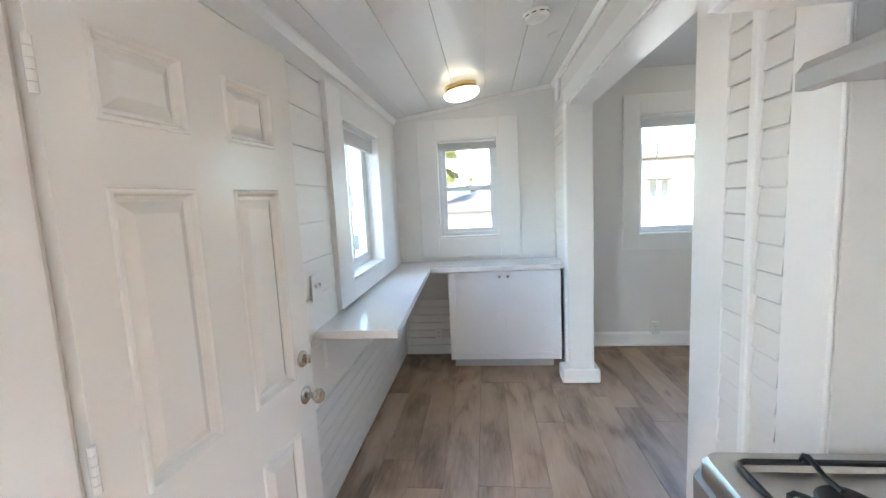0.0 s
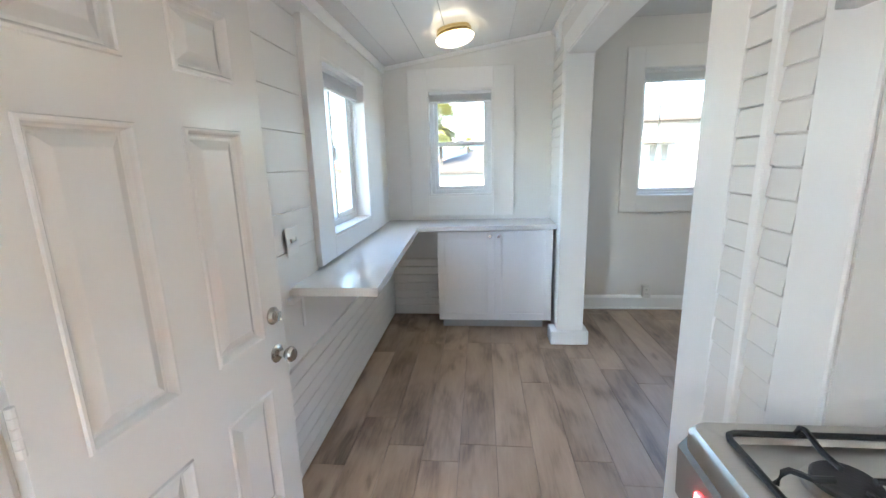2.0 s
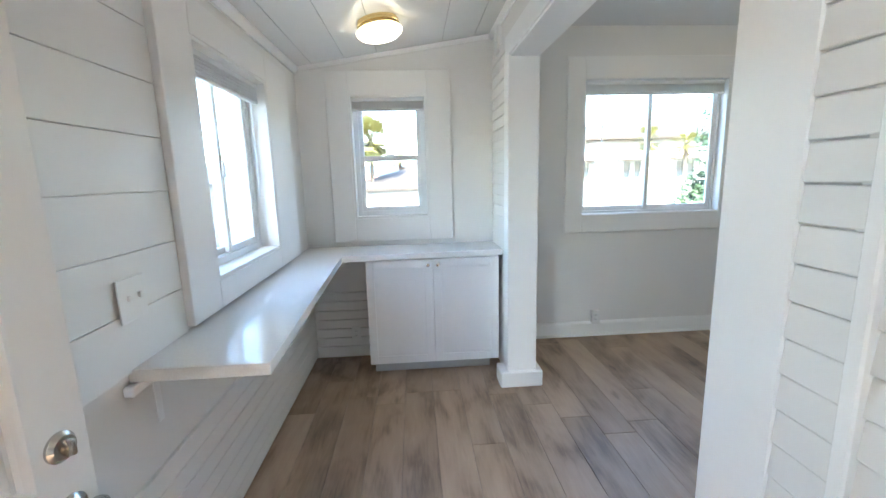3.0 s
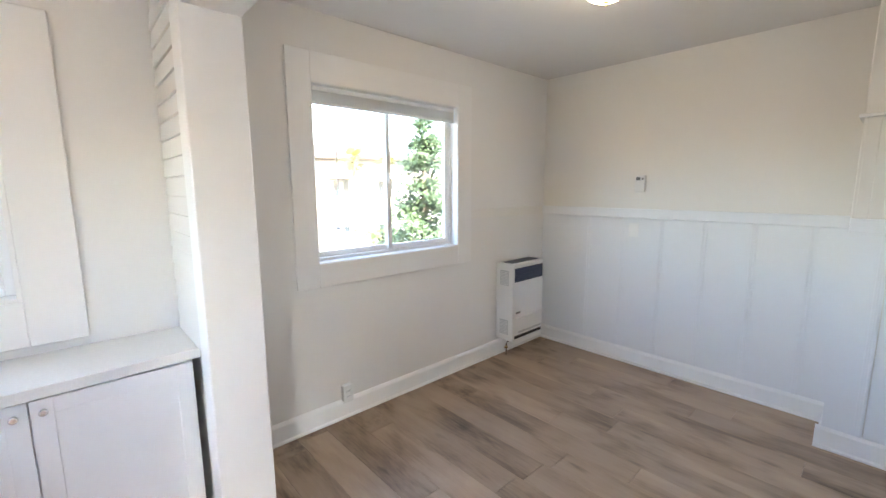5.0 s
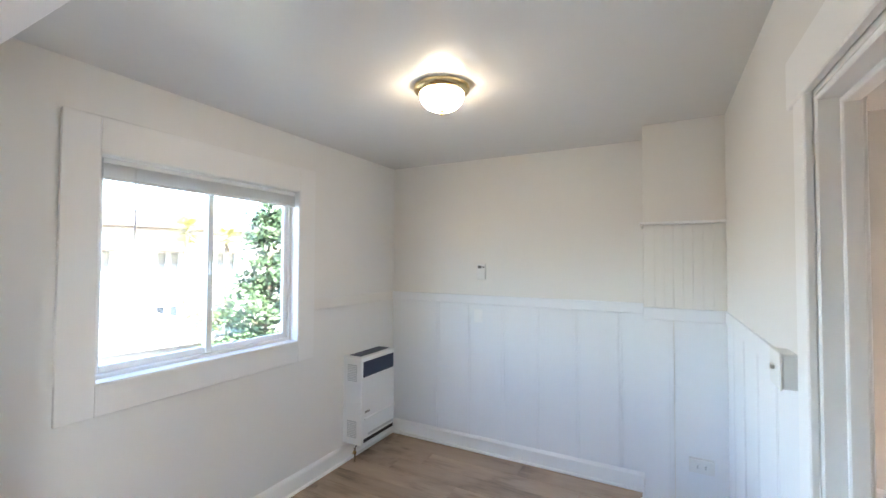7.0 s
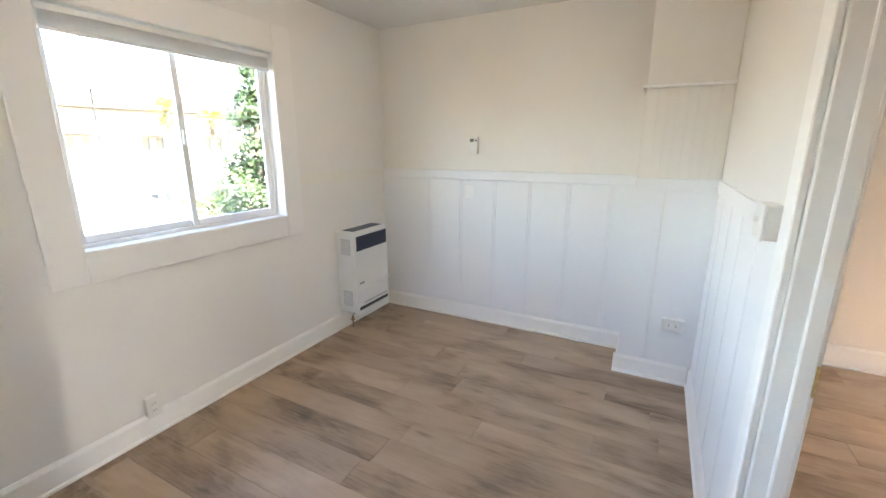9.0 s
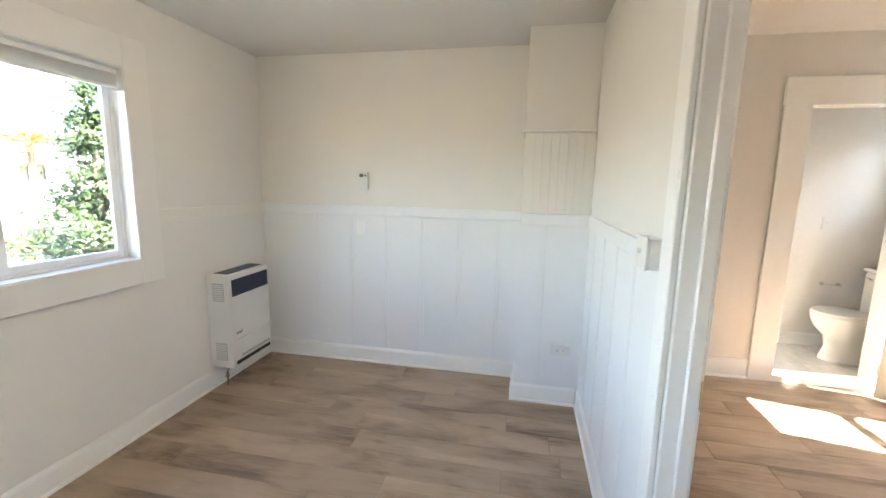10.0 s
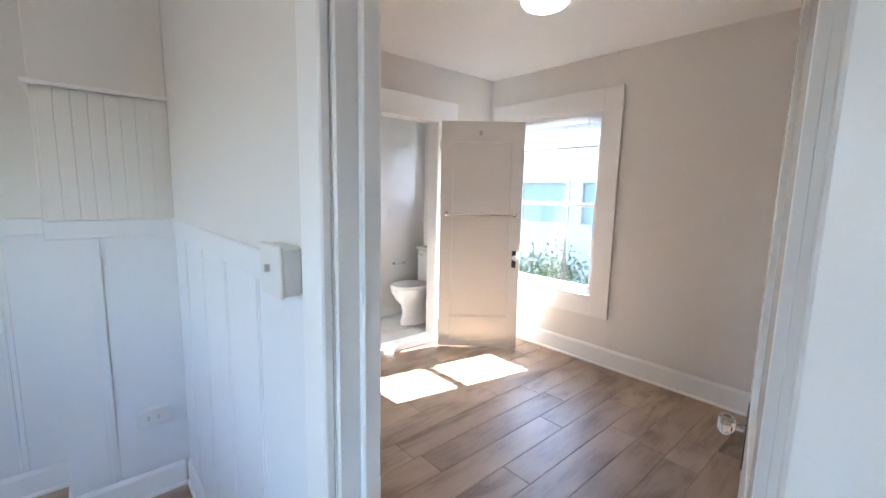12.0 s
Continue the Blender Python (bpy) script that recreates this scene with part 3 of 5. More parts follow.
# ---- nook and kitchen ----
def six_panel_door(m):
    """The white panelled entrance door, swung back against the wall. Local x runs from the hinges to the lock."""
    W, H, T = 0.785, 2.012, 0.044
    root = thing("entrance_door", m, "off-white six-panel entrance door swung open against the wall", "door")
    cols = [(0.097, 0.329), (0.461, 0.676)]
    rws = [(0.235, 0.672), (0.858, 1.536), (1.670, 1.858)]
    us = sorted({0, W, *[v for c in cols for v in c]})
    zs = sorted({0, H, *[v for c in rws for v in c]})
    bm = bmesh.new()
    fr = []
    for i in range(len(us) - 1):
        for k in range(len(zs) - 1):
            a, b, c, d = us[i], us[i + 1], zs[k], zs[k + 1]
            hole = any(abs(a - p) < 1e-6 for p, q in cols) and any(abs(c - p) < 1e-6 for p, q in rws)
            if hole:
                fr.append((a, b, c, d))
            else:
                bm.faces.new([bm.verts.new(v) for v in ((a, -T / 2, c), (b, -T / 2, c), (b, -T / 2, d), (a, -T / 2, d))])
    box(bm, 0, W, -T / 2 + 0.020, T / 2, 0, H)
    for e in ((0, 0, 0, H), (W, W, 0, H)):
        x = e[0]
        bm.faces.new([bm.verts.new(v) for v in ((x, -T / 2, 0), (x, -T / 2 + 0.020, 0), (x, -T / 2 + 0.020, H), (x, -T / 2, H))])
    bm.faces.new([bm.verts.new(v) for v in ((0, -T / 2, H), (W, -T / 2, H), (W, -T / 2 + 0.020, H), (0, -T / 2 + 0.020, H))])
    part("door_slab", bm, DOORPAINT, root)
    # raised panels: bead, cove, field
    for a, b, c, d in fr:
        steps = [(0.0, 0.0), (0.003, 0.0065), (0.010, 0.0075), (0.014, 0.002), (0.017, -0.008), (0.022, -0.0165), (0.030, -0.0165), (0.056, -0.002), (0.059, -0.001)]
        bm = bmesh.new()
        rings = []
        for ins, h in steps:
            y = -T / 2 - h
            rings.append([bm.verts.new(v) for v in ((a + ins, y, c + ins), (b - ins, y, c + ins), (b - ins, y, d - ins), (a + ins, y, d - ins))])
        for p, q in zip(rings, rings[1:]):
            for i in range(4):
                bm.faces.new((p[i], p[(i + 1) % 4], q[(i + 1) % 4], q[i]))
        bm.faces.new(rings[-1])
        part("panel", bm, DOORPAINT, root)
    for z in (0.24, 0.99, 1.745):
        bm = bmesh.new()
        for i in range(5):
            lathe(bm, [(0.0075, 0.0), (0.0085, 0.001), (0.0085, 0.018), (0.0075, 0.019)], 10, (-0.006, -T / 2 - 0.006, z - 0.05 + i * 0.02))
        part("hinge", bm, DOORPAINT, root, "painted butt hinge")
    bm = bmesh.new()
    kx, kz = W - 0.060, 0.783
    lathe(bm, [(0.033, -T / 2 - 0.0005), (0.033, -T / 2 - 0.004), (0.026, -T / 2 - 0.010), (0.012, -T / 2 - 0.014), (0.011, -T / 2 - 0.034), (0.020, -T / 2 - 0.040), (0.027, -T / 2 - 0.050), (0.027, -T / 2 - 0.060), (0.021, -T / 2 - 0.068), (0.006, -T / 2 - 0.070)], 24, (kx, 0, kz), 'y')
    part("door_knob", bm, NICKEL, root, "brushed nickel door knob", True)
    bm = bmesh.new()
    lathe(bm, [(0.031, -T / 2 - 0.0005), (0.031, -T / 2 - 0.006), (0.024, -T / 2 - 0.014), (0.010, -T / 2 - 0.016)], 24, (kx, 0, kz + 0.14), 'y')
    box(bm, kx - 0.006, kx + 0.006, -T / 2 - 0.034, -T / 2 - 0.014, kz + 0.124, kz + 0.158, 0.004, 2)
    part("deadbolt", bm, NICKEL, root, "nickel deadbolt with a thumb turn", True)
    return root


six_panel_door(pose(-0.330, 1.093, 0.012, 0, 0, 83))

# worktop in one L
CT0, CT1 = 0.875, 0.915
bm = bmesh.new()
extrude_profile(bm, [(WX + 0.001, 2.192), (0.055, 2.192), (-0.018, 3.835), (1.112, 3.890), (1.112, NY - 0.001), (WX + 0.001, NY - 0.001)], 'z', CT0, CT1)
bmesh.ops.bevel(bm, geom=[e for e in bm.edges], offset=0.003, segments=2, affect='EDGES', profile=0.5)
solid("worktop", bm, QUARTZ, "white quartz worktop turning the corner of the nook", "counter")


def base_cabinet(m):
    W, D, H, K = 0.955, 0.355, 0.79, 0.085
    root = thing("base_cabinet", m, "white two-door shaker base cabinet under the worktop", "cabinet")
    part("body", boxes((0, W, 0.02, D, K, K + H), bevel=0.002), CABINET, root)
    part("toe_kick", boxes((0.03, W - 0.06, 0.07, D, 0.0, K), bevel=0.001), material("grey_toe_kick", (0.45, 0.45, 0.45), 0.5), root, "grey recessed toe kick")
    for a, b, kx in ((0.002, W / 2 - 0.002, W / 2 - 0.035), (W / 2 + 0.002, W - 0.002, W / 2 + 0.035)):
        bm = bmesh.new()
        r, z0, z1 = 0.058, K + 0.003, K + H - 0.012
        for p in ((a, a + r, z0, z1), (b - r, b, z0, z1), (a + r, b - r, z1 - r, z1), (a + r, b - r, z0, z0 + r)):
            box(bm, p[0], p[1], 0.0, 0.019, p[2], p[3], 0.0012)
        box(bm, a + r - 0.002, b - r + 0.002, 0.008, 0.016, z0 + r - 0.002, z1 - r + 0.002)
        door = part("door", bm, CABINET, root)
        bm = bmesh.new()
        lathe(bm, [(0.006, 0.0), (0.005, -0.012), (0.012, -0.018), (0.0125, -0.024), (0.008, -0.028)], 16, (kx, 0, z1 - 0.04), 'y')
        part("knob", bm, NICKEL, door, "round nickel knob", True)
    return root


base_cabinet(pose(0.128, 3.895, 0))


def wall_plate(m, kind, label, w=0.072, h=0.115, deep=0.0):
    """A cover plate; local -y faces the room."""
    m = m @ pose(0, -deep, 0)
    root = thing("wall_outlet" if kind == "outlet" else "light_switch", m, label, "electrical outlet" if kind == "outlet" else "light switch")
    if deep:
        part("surface_box", boxes((-w / 2 + 0.003, w / 2 - 0.003, 0.0003, deep, -h / 2 + 0.003, h / 2 - 0.003), bevel=0.004), PLASTIC, root, "white surface-mounted box")
    part("cover_plate", boxes((-w / 2, w / 2, -0.006, 0, -h / 2, h / 2), bevel=0.003, segments=2), PLASTIC, root)
    if kind == "outlet":
        for z in (-0.02, 0.02):
            bm = boxes((-0.017, 0.017, -0.0085, -0.005, z - 0.014, z + 0.014), bevel=0.003)
            s = part("socket", bm, PLASTIC, root)
            for x in (-0.006, 0.006):
                part("slot", boxes((x - 0.001, x + 0.001, -0.0092, -0.0080, z - 0.004, z + 0.006)), DARK, s)
    else:
        n = 2 if w > 0.1 else 1
        for i in range(n):
            x = (i - (n - 1) / 2) * 0.046
            part("toggle", boxes((x - 0.005, x + 0.005, -0.016, -0.005, -0.002, 0.014), bevel=0.002), PLASTIC, root)
    return root


wall_plate(pose(WX + 0.022, 2.225, 1.118, 0, 0, 90), "switch", "white double switch plate on the board wall", 0.115, 0.125)
wall_plate(pose(-0.015, NY - 0.020, 0.205), "outlet", "white outlet under the worktop")
wall_plate(pose(2.05, EY, 0.180), "outlet", "white surface outlet box on the dining wall", 0.075, 0.12, 0.035)


def dome_light(name, m, r, label, finial):
    """A flush ceiling lamp hanging from z = 0 downwards."""
    root = thing(name, m, label, "ceiling light")
    bm = bmesh.new()
    if finial:
        lathe(bm, [(r * 0.86, 0.0), (r, -0.006), (r, -0.018), (r * 0.97, -0.026), (r * 0.90, -0.034), (r * 0.82, -0.040), (r * 0.70, -0.040)], 40)
    else:
        lathe(bm, [(r * 0.88, 0.0), (r * 0.88, -0.010), (r * 0.92, -0.014), (r * 0.92, -0.026), (r * 0.86, -0.030), (r * 0.90, -0.036), (r * 0.90, -0.044), (r * 0.70, -0.044)], 40)
    part("ring", bm, BRASS, root, "polished brass ring", True)
    bm = bmesh.new()
    prof = []
    if finial:
        for i in range(10):
            a = i / 9 * math.pi / 2
            prof.append((max(0.004, r * 0.80 * math.cos(a) ** 0.85), -0.041 - 0.085 * math.sin(a)))
    else:
        prof = [(r * 0.88, -0.045)]
        for i in range(10):
            a = (i / 9) * math.pi / 2
            prof.append((max(0.004, r * math.cos(a) ** 0.7), -0.058 - 0.05 * math.sin(a)))
    lathe(bm, prof, 40)
    part("shade", bm, LAMP_GLASS if finial else LAMP_OPAL, root, "lit frosted glass bowl", True)
    if finial:
        bm = bmesh.new()
        lathe(bm, [(0.012, -0.124), (0.015, -0.130), (0.007, -0.136), (0.009, -0.142), (0.003, -0.150)], 16)
        part("finial", bm, BRASS, root, "small brass finial", True)
    return root


slope = math.degrees(math.atan(0.152))
dome_light("ceiling_light", pose(0.318, 3.640, nook_ceiling(0.318), 0, -slope, 0), 0.135, "brass flush light with a white glass bowl on the sloping ceiling", False)
dome_light("ceiling_light", pose(2.820, 3.100, CE), 0.146, "brass flush light with a frosted bowl and finial, lit", True)
dome_light("ceiling_light", pose(3.19, -0.05, CB), 0.140, "flush light with a lit white glass bowl in the bedroom", False)


def smoke_alarm(m):
    root = thing("smoke_alarm", m, "round white smoke alarm on the board ceiling", "smoke alarm")
    bm = bmesh.new()
    lathe(bm, [(0.066, 0.0), (0.068, -0.010), (0.064, -0.014), (0.064, -0.022), (0.058, -0.034), (0.050, -0.038), (0.02, -0.040)], 32)
    part("body", bm, PLASTIC, root, "", True)
    for i in range(10):
        a = i * math.pi / 5
        b2 = bmesh.new()
        extrude_profile(b2, [(0.0655 * math.cos(a + d), 0.0655 * math.sin(a + d)) for d in (-0.2, -0.1, 0, 0.1, 0.2)] + [(0.060 * math.cos(a + d), 0.060 * math.sin(a + d)) for d in (0.2, -0.2)], 'z', -0.020, -0.015)
        part("vent_slot", b2, DARK, root)
    return root


smoke_alarm(pose(0.762, 2.665, nook_ceiling(0.762), 0, -slope, 0))
bm = bmesh.new()
lathe(bm, [(0.045, 0.0), (0.045, -0.004), (0.03, -0.006)], 20)
solid("cover_disc", bm, CEIL, "painted-over round cover on the ceiling", "cover plate", "", pose(0.92, 3.05, nook_ceiling(0.92), 0, -slope, 0))

# crown strips in the nook
bm = bmesh.new()
zc = nook_ceiling(WX)
extrude_profile(bm, [(WX + 0.0005, zc - 0.045), (WX + 0.014, zc - 0.045), (WX + 0.032, zc - 0.010), (WX + 0.034, zc + 0.003), (WX + 0.0005, zc + 0.003)], 'y', 1.0, NY - 0.001)
solid("crown_west", bm, TRIM, "white crown strip under the ceiling", "trim", "structure")
bm = bmesh.new()
zc = nook_ceiling(PX0)
extrude_profile(bm, [(PX0 - 0.0005, zc - 0.045), (PX0 - 0.014, zc - 0.045), (PX0 - 0.032, zc - 0.010), (PX0 - 0.034, zc - 0.006), (PX0 - 0.0005, zc + 0.001)], 'y', 1.72, NY - 0.001)
solid("crown_east", bm, TRIM, "white crown strip under the ceiling", "trim", "structure")
bm = bmesh.new()
for a, b in ((WX + 0.035, PX0 - 0.035),):
    v = []
    for x in (a, b):
        z = nook_ceiling(x) + 0.001
        v.append([bm.verts.new((x, NY - d, z - h)) for d, h in ((0.0005, 0.03), (0.016, 0.03), (0.022, 0.0), (0.0005, 0.0))])
    for i in range(4):
        bm.faces.new((v[0][i], v[0][(i + 1) % 4], v[1][(i + 1) % 4], v[1][i]))
    bm.faces.new(v[0])
    bm.faces.new(v[1])
solid("crown_north", bm, TRIM, "white crown strip along the sloping ceiling", "trim", "structure")
trim("crown_stub_block", (PX0 - 0.03, PX0 - 0.0005, 3.95, 4.05, 2.25, 2.42), label="painted wooden block under the ceiling")

# entrance doorway casing
trim("entrance_casing_south", (WX + 0.0005, WX + 0.02, -0.07, 0.048, 0, 2.055), label="white side casing of the entrance doorway")
trim("entrance_casing_head", (WX + 0.0005, WX + 0.02, -0.07, 1.09, 2.056, 2.17), label="white head casing of the entrance doorway")
trim("entrance_casing_north", (WX + 0.0005, WX + 0.014, 0.902, 1.080, 0, 2.055), label="white side casing of the entrance doorway")
trim("entrance_header", (WX + 0.015, -0.296, 1.10, 1.53, 2.033, 2.187), mat=DOORPAINT, label="flush painted header over the open door", bevel=0.003)
# unseen roof, wall and floor, added to temper daylight through the doorway
solid("added_porch_roof", boxes((-1.9, -0.52, -0.9, 1.9, 2.45, 2.55)), WHITE, "plain unseen roof added outside the entrance to hold back skylight", "roof", "structure")
solid("added_porch_wall", boxes((-1.35, -1.25, -0.9, 1.9, -0.1, 2.45)), WHITE, "plain white unseen wall added outside the entrance to cut its daylight", "wall", "structure")
solid("added_porch_floor", boxes((-1.9, -0.51, -0.9, 1.9, -0.25, -0.12)), material("grey_added_floor", (0.3, 0.29, 0.27), 0.7), "grey unseen floor added outside the entrance", "floor", "structure")
# worktop ledger and bracket
trim("worktop_ledger", (WX + 0.0005, WX + 0.03, 2.16, 3.85, 0.845, 0.8745), label="painted ledger strip under the worktop")


def bracket(m):
    root = thing("shelf_bracket", m, "small white steel bracket under the worktop", "bracket")
    part("wall_leg", boxes((0, 0.004, -0.014, 0.014, -0.17, 0), bevel=0.001), TRIM, root)
    part("top_leg", boxes((0.0042, 0.17, -0.014, 0.014, -0.004, 0), bevel=0.001), TRIM, root)
    return root


bracket(pose(WX + 0.018, 2.275, 0.8745))
bracket(pose(WX + 0.018, 3.05, 0.8445))


def gas_range(m):
    """Local: front at x = 0 facing -x, x to the back; y from 0 (south) to W (north)."""
    W, D, H = 0.61, 0.60, 0.917
    root = thing("gas_range", m, "stainless gas range with black iron grates and a red display", "stove")
    part("body", boxes((0.03, D, 0.0, W, 0.03, H - 0.045), bevel=0.003), material("dark_grey_range_side", (0.09, 0.09, 0.095), 0.4), root)
    part("oven_door", boxes((0.0, 0.029, 0.012, W - 0.012, 0.17, 0.73), bevel=0.004), STEEL, root, "stainless oven door")
    part("oven_glass", boxes((-0.002, 0.0, 0.08, W - 0.08, 0.28, 0.62)), BLACKGLASS, root, "black oven window")
    bm = bmesh.new()
    tube(bm, [(-0.0, 0.06, 0.69), (-0.045, 0.065, 0.69), (-0.048, W / 2, 0.69), (-0.045, W - 0.065, 0.69), (0.0, W - 0.06, 0.69)], 0.010, 10)
    part("handle", bm, STEEL, root, "stainless bar handle", True)
    bm = bmesh.new()
    extrude_profile(bm, [(0.0, 0.745), (0.029, 0.745), (0.06, H - 0.03), (0.03, H - 0.015), (-0.004, H - 0.06)], 'y', 0.0, W)
    panel = part("control_panel", bm, material("grey_control_panel", (0.16, 0.155, 0.15), 0.3), root, "dark control panel with a red clock")
    # clock digits 12:35 as lit strokes
    glyph = {"1": "bc", "2": "abged", "3": "abgcd", "5": "afgcd"}
    w, h, t = 0.009, 0.018, 0.0022
    spots = {"a": (0, h - t, w, t), "d": (0, 0, w, t), "g": (0, h / 2 - t / 2, w, t), "f": (0, h / 2, t, h / 2), "e": (0, 0, t, h / 2), "b": (w - t, h / 2, t, h / 2), "c": (w - t, 0, t, h / 2)}
    for k, ch in enumerate("1235"):
        bmt = bmesh.new()
        for sgm in glyph[ch]:
            u, v, du, dv = spots[sgm]
            uu = k * 0.0135 + (0.005 if k > 1 else 0) + u
            y = W - 0.075 - uu
            box(bmt, -0.0065, -0.0035, y - du, y, 0.800 + v, 0.800 + v + dv)
        part("digit", bmt, RED_LED, panel)
    for i in range(5):
        bmt = bmesh.new()
        lathe(bmt, [(0.020, 0.0), (0.020, -0.018), (0.016, -0.024), (0.004, -0.025)], 20, (-0.002, 0.07 + i * 0.095, 0.80), 'x')
        part("knob", bmt, STEEL, panel, "stainless burner knob", True)
    # cooktop: rounded rim and sunken pan
    bm = bmesh.new()
    n = 8
    def ring(x0, x1, y0, y1, r, z):
        out = []
        for cx, cy, a0 in ((x1 - r, y1 - r, 0), (x0 + r, y1 - r, 90), (x0 + r, y0 + r, 180), (x1 - r, y0 + r, 270)):
            for i in range(n):
                a = math.radians(a0 + 90 * i / (n - 1))
                out.append(bm.verts.new((cx + r * math.cos(a), cy + r * math.sin(a), z)))
        return out
    rings = [ring(0.0, D, 0, W, 0.035, H - 0.045), ring(0.0, D, 0, W, 0.035, H - 0.012), ring(0.010, D - 0.006, 0.008, W - 0.008, 0.032, H), ring(0.050, D - 0.045, 0.040, W - 0.040, 0.03, H), ring(0.062, D - 0.057, 0.052, W - 0.052, 0.03, H - 0.014)]
    for a, b in zip(rings, rings[1:]):
        for i in range(len(a)):
            bm.faces.new((a[i], a[(i + 1) % len(a)], b[(i + 1) % len(b)], b[i]))
    bm.faces.new(rings[-1])
    bm.faces.new(rings[0][::-1])
    part("cooktop", bm, STEEL, root, "stainless cooktop with a sunken pan", True)
    for bx_, by_ in ((0.18, 0.16), (0.18, 0.45), (0.42, 0.16), (0.42, 0.45)):
        bm = bmesh.new()
        lathe(bm, [(0.058, H - 0.014), (0.056, H - 0.008), (0.048, H - 0.004)], 28, (bx_, by_, 0))
        b = part("burner", bm, STEEL, root, "burner base", True)
        bm = bmesh.new()
        lathe(bm, [(0.047, H - 0.004), (0.047, H + 0.004), (0.043, H + 0.008), (0.01, H + 0.009)], 28, (bx_, by_, 0))
        part("burner_cap", bm, IRON, b, "black burner cap", True)
    for y0, y1 in ((0.045, 0.30), (0.31, W - 0.045)):
        g = bmesh.new()
        x0, x1, zr, r = 0.055, D - 0.05, H + 0.004, 0.006
        c = 0.02
        tube(g, [(x0, y0 + c, zr), (x0, y1 - c, zr), (x0 + c * 0.3, y1 - c * 0.3, zr), (x0 + c, y1, zr), (x1 - c, y1, zr), (x1, y1 - c, zr), (x1, y0 + c, zr), (x1 - c, y0, zr), (x0 + c, y0, zr), (x0 + c * 0.3, y0 + c * 0.3, zr), (x0, y0 + c, zr)], r, 8)
        grate = part("grate", g, IRON, root, "black cast-iron grate", True)
        ym = (y0 + y1) / 2
        for bx_ in (0.18, 0.42):
            for (sx, sy, ex, ey) in ((bx_, y0, bx_, ym - 0.025), (bx_, y1, bx_, ym + 0.025), (bx_ - 0.115, ym, bx_ - 0.03, ym), (bx_ + 0.115, ym, bx_ + 0.03, ym)):
                f = bmesh.new()
                dx, dy = ex - sx, ey - sy
                tube(f, [(sx, sy, zr), (sx + dx * 0.10, sy + dy * 0.10, zr + 0.022), (sx + dx * 0.2, sy + dy * 0.2, zr + 0.026), (sx + dx * 0.4, sy + dy * 0.4, zr + 0.020), (sx + dx * 0.6, sy + dy * 0.6, zr + 0.012), (ex, ey, zr + 0.012)], 0.0052, 8)
                part("grate_finger", f, IRON, grate, "", True)
    part("back_guard", boxes((D - 0.03, D, 0.0, W, H - 0.002, H + 0.03), bevel=0.006, segments=2), STEEL, root, "low stainless back guard")
    for x in (0.06, D - 0.05):
        for y in (0.05, W - 0.05):
            f = bmesh.new()
            lathe(f, [(0.018, 0.0), (0.018, 0.01), (0.01, 0.012), (0.01, 0.031)], 12, (x, y, 0))
            part("foot", f, DARK, root)
    return root


gas_range(pose(0.910, 0.700, 0))


def range_hood(m):
    """Local: front edge at x = 0, y 0..W; z from 0 at the underside."""
    W = 0.60
    root = thing("range_hood", m, "pale grey metal range hood under the wall cabinet", "range hood")
    bm = bmesh.new()
    extrude_profile(bm, [(0.0, 0.0), (0.0, 0.035), (0.012, 0.052), (0.22, 0.085), (0.22, 0.165), (0.52, 0.165), (0.52, 0.0), (0.50, 0.0), (0.50, 0.012), (0.03, 0.012), (0.03, 0.0)], 'y', 0, W)
    part("canopy", bm, HOODMETAL, root, "sloping grey canopy")
    part("filter", boxes((0.12, 0.48, 0.08, W - 0.08, 0.004, 0.0115), bevel=0.002), STEEL, root, "mesh grease filter")
    part("lip", boxes((-0.003, 0.0, 0.0, W, 0.0, 0.034), bevel=0.001), HOODMETAL, root)
    return root


range_hood(pose(1.064, 0.69, 1.660))


def wall_cabinet(m):
    W, D, H = 0.62, 0.33, 0.52
    root = thing("wall_cabinet", m, "white wall cabinet over the range hood", "cabinet")
    part("body", boxes((0.02, 0.655, 0, W, 0, H), bevel=0.002), CABINET, root)
    for a, b in ((0.002, W / 2 - 0.002), (W / 2 + 0.002, W - 0.002)):
        part("door", boxes((0.0, 0.0195, a, b, 0.002, H - 0.002), bevel=0.0015), CABINET, root)
    return root


wall_cabinet(pose(0.912, 0.699, 1.823))
trim("range_back_panel", (1.545, 1.5595, 0.40, 1.3195, 0.90, 1.80), label="smooth pinkish white panel behind the range")
trim("range_back_strip", (1.538, 1.5445, 1.20, 1.225, 0.90, 1.80), label="thin joint strip on the panel")


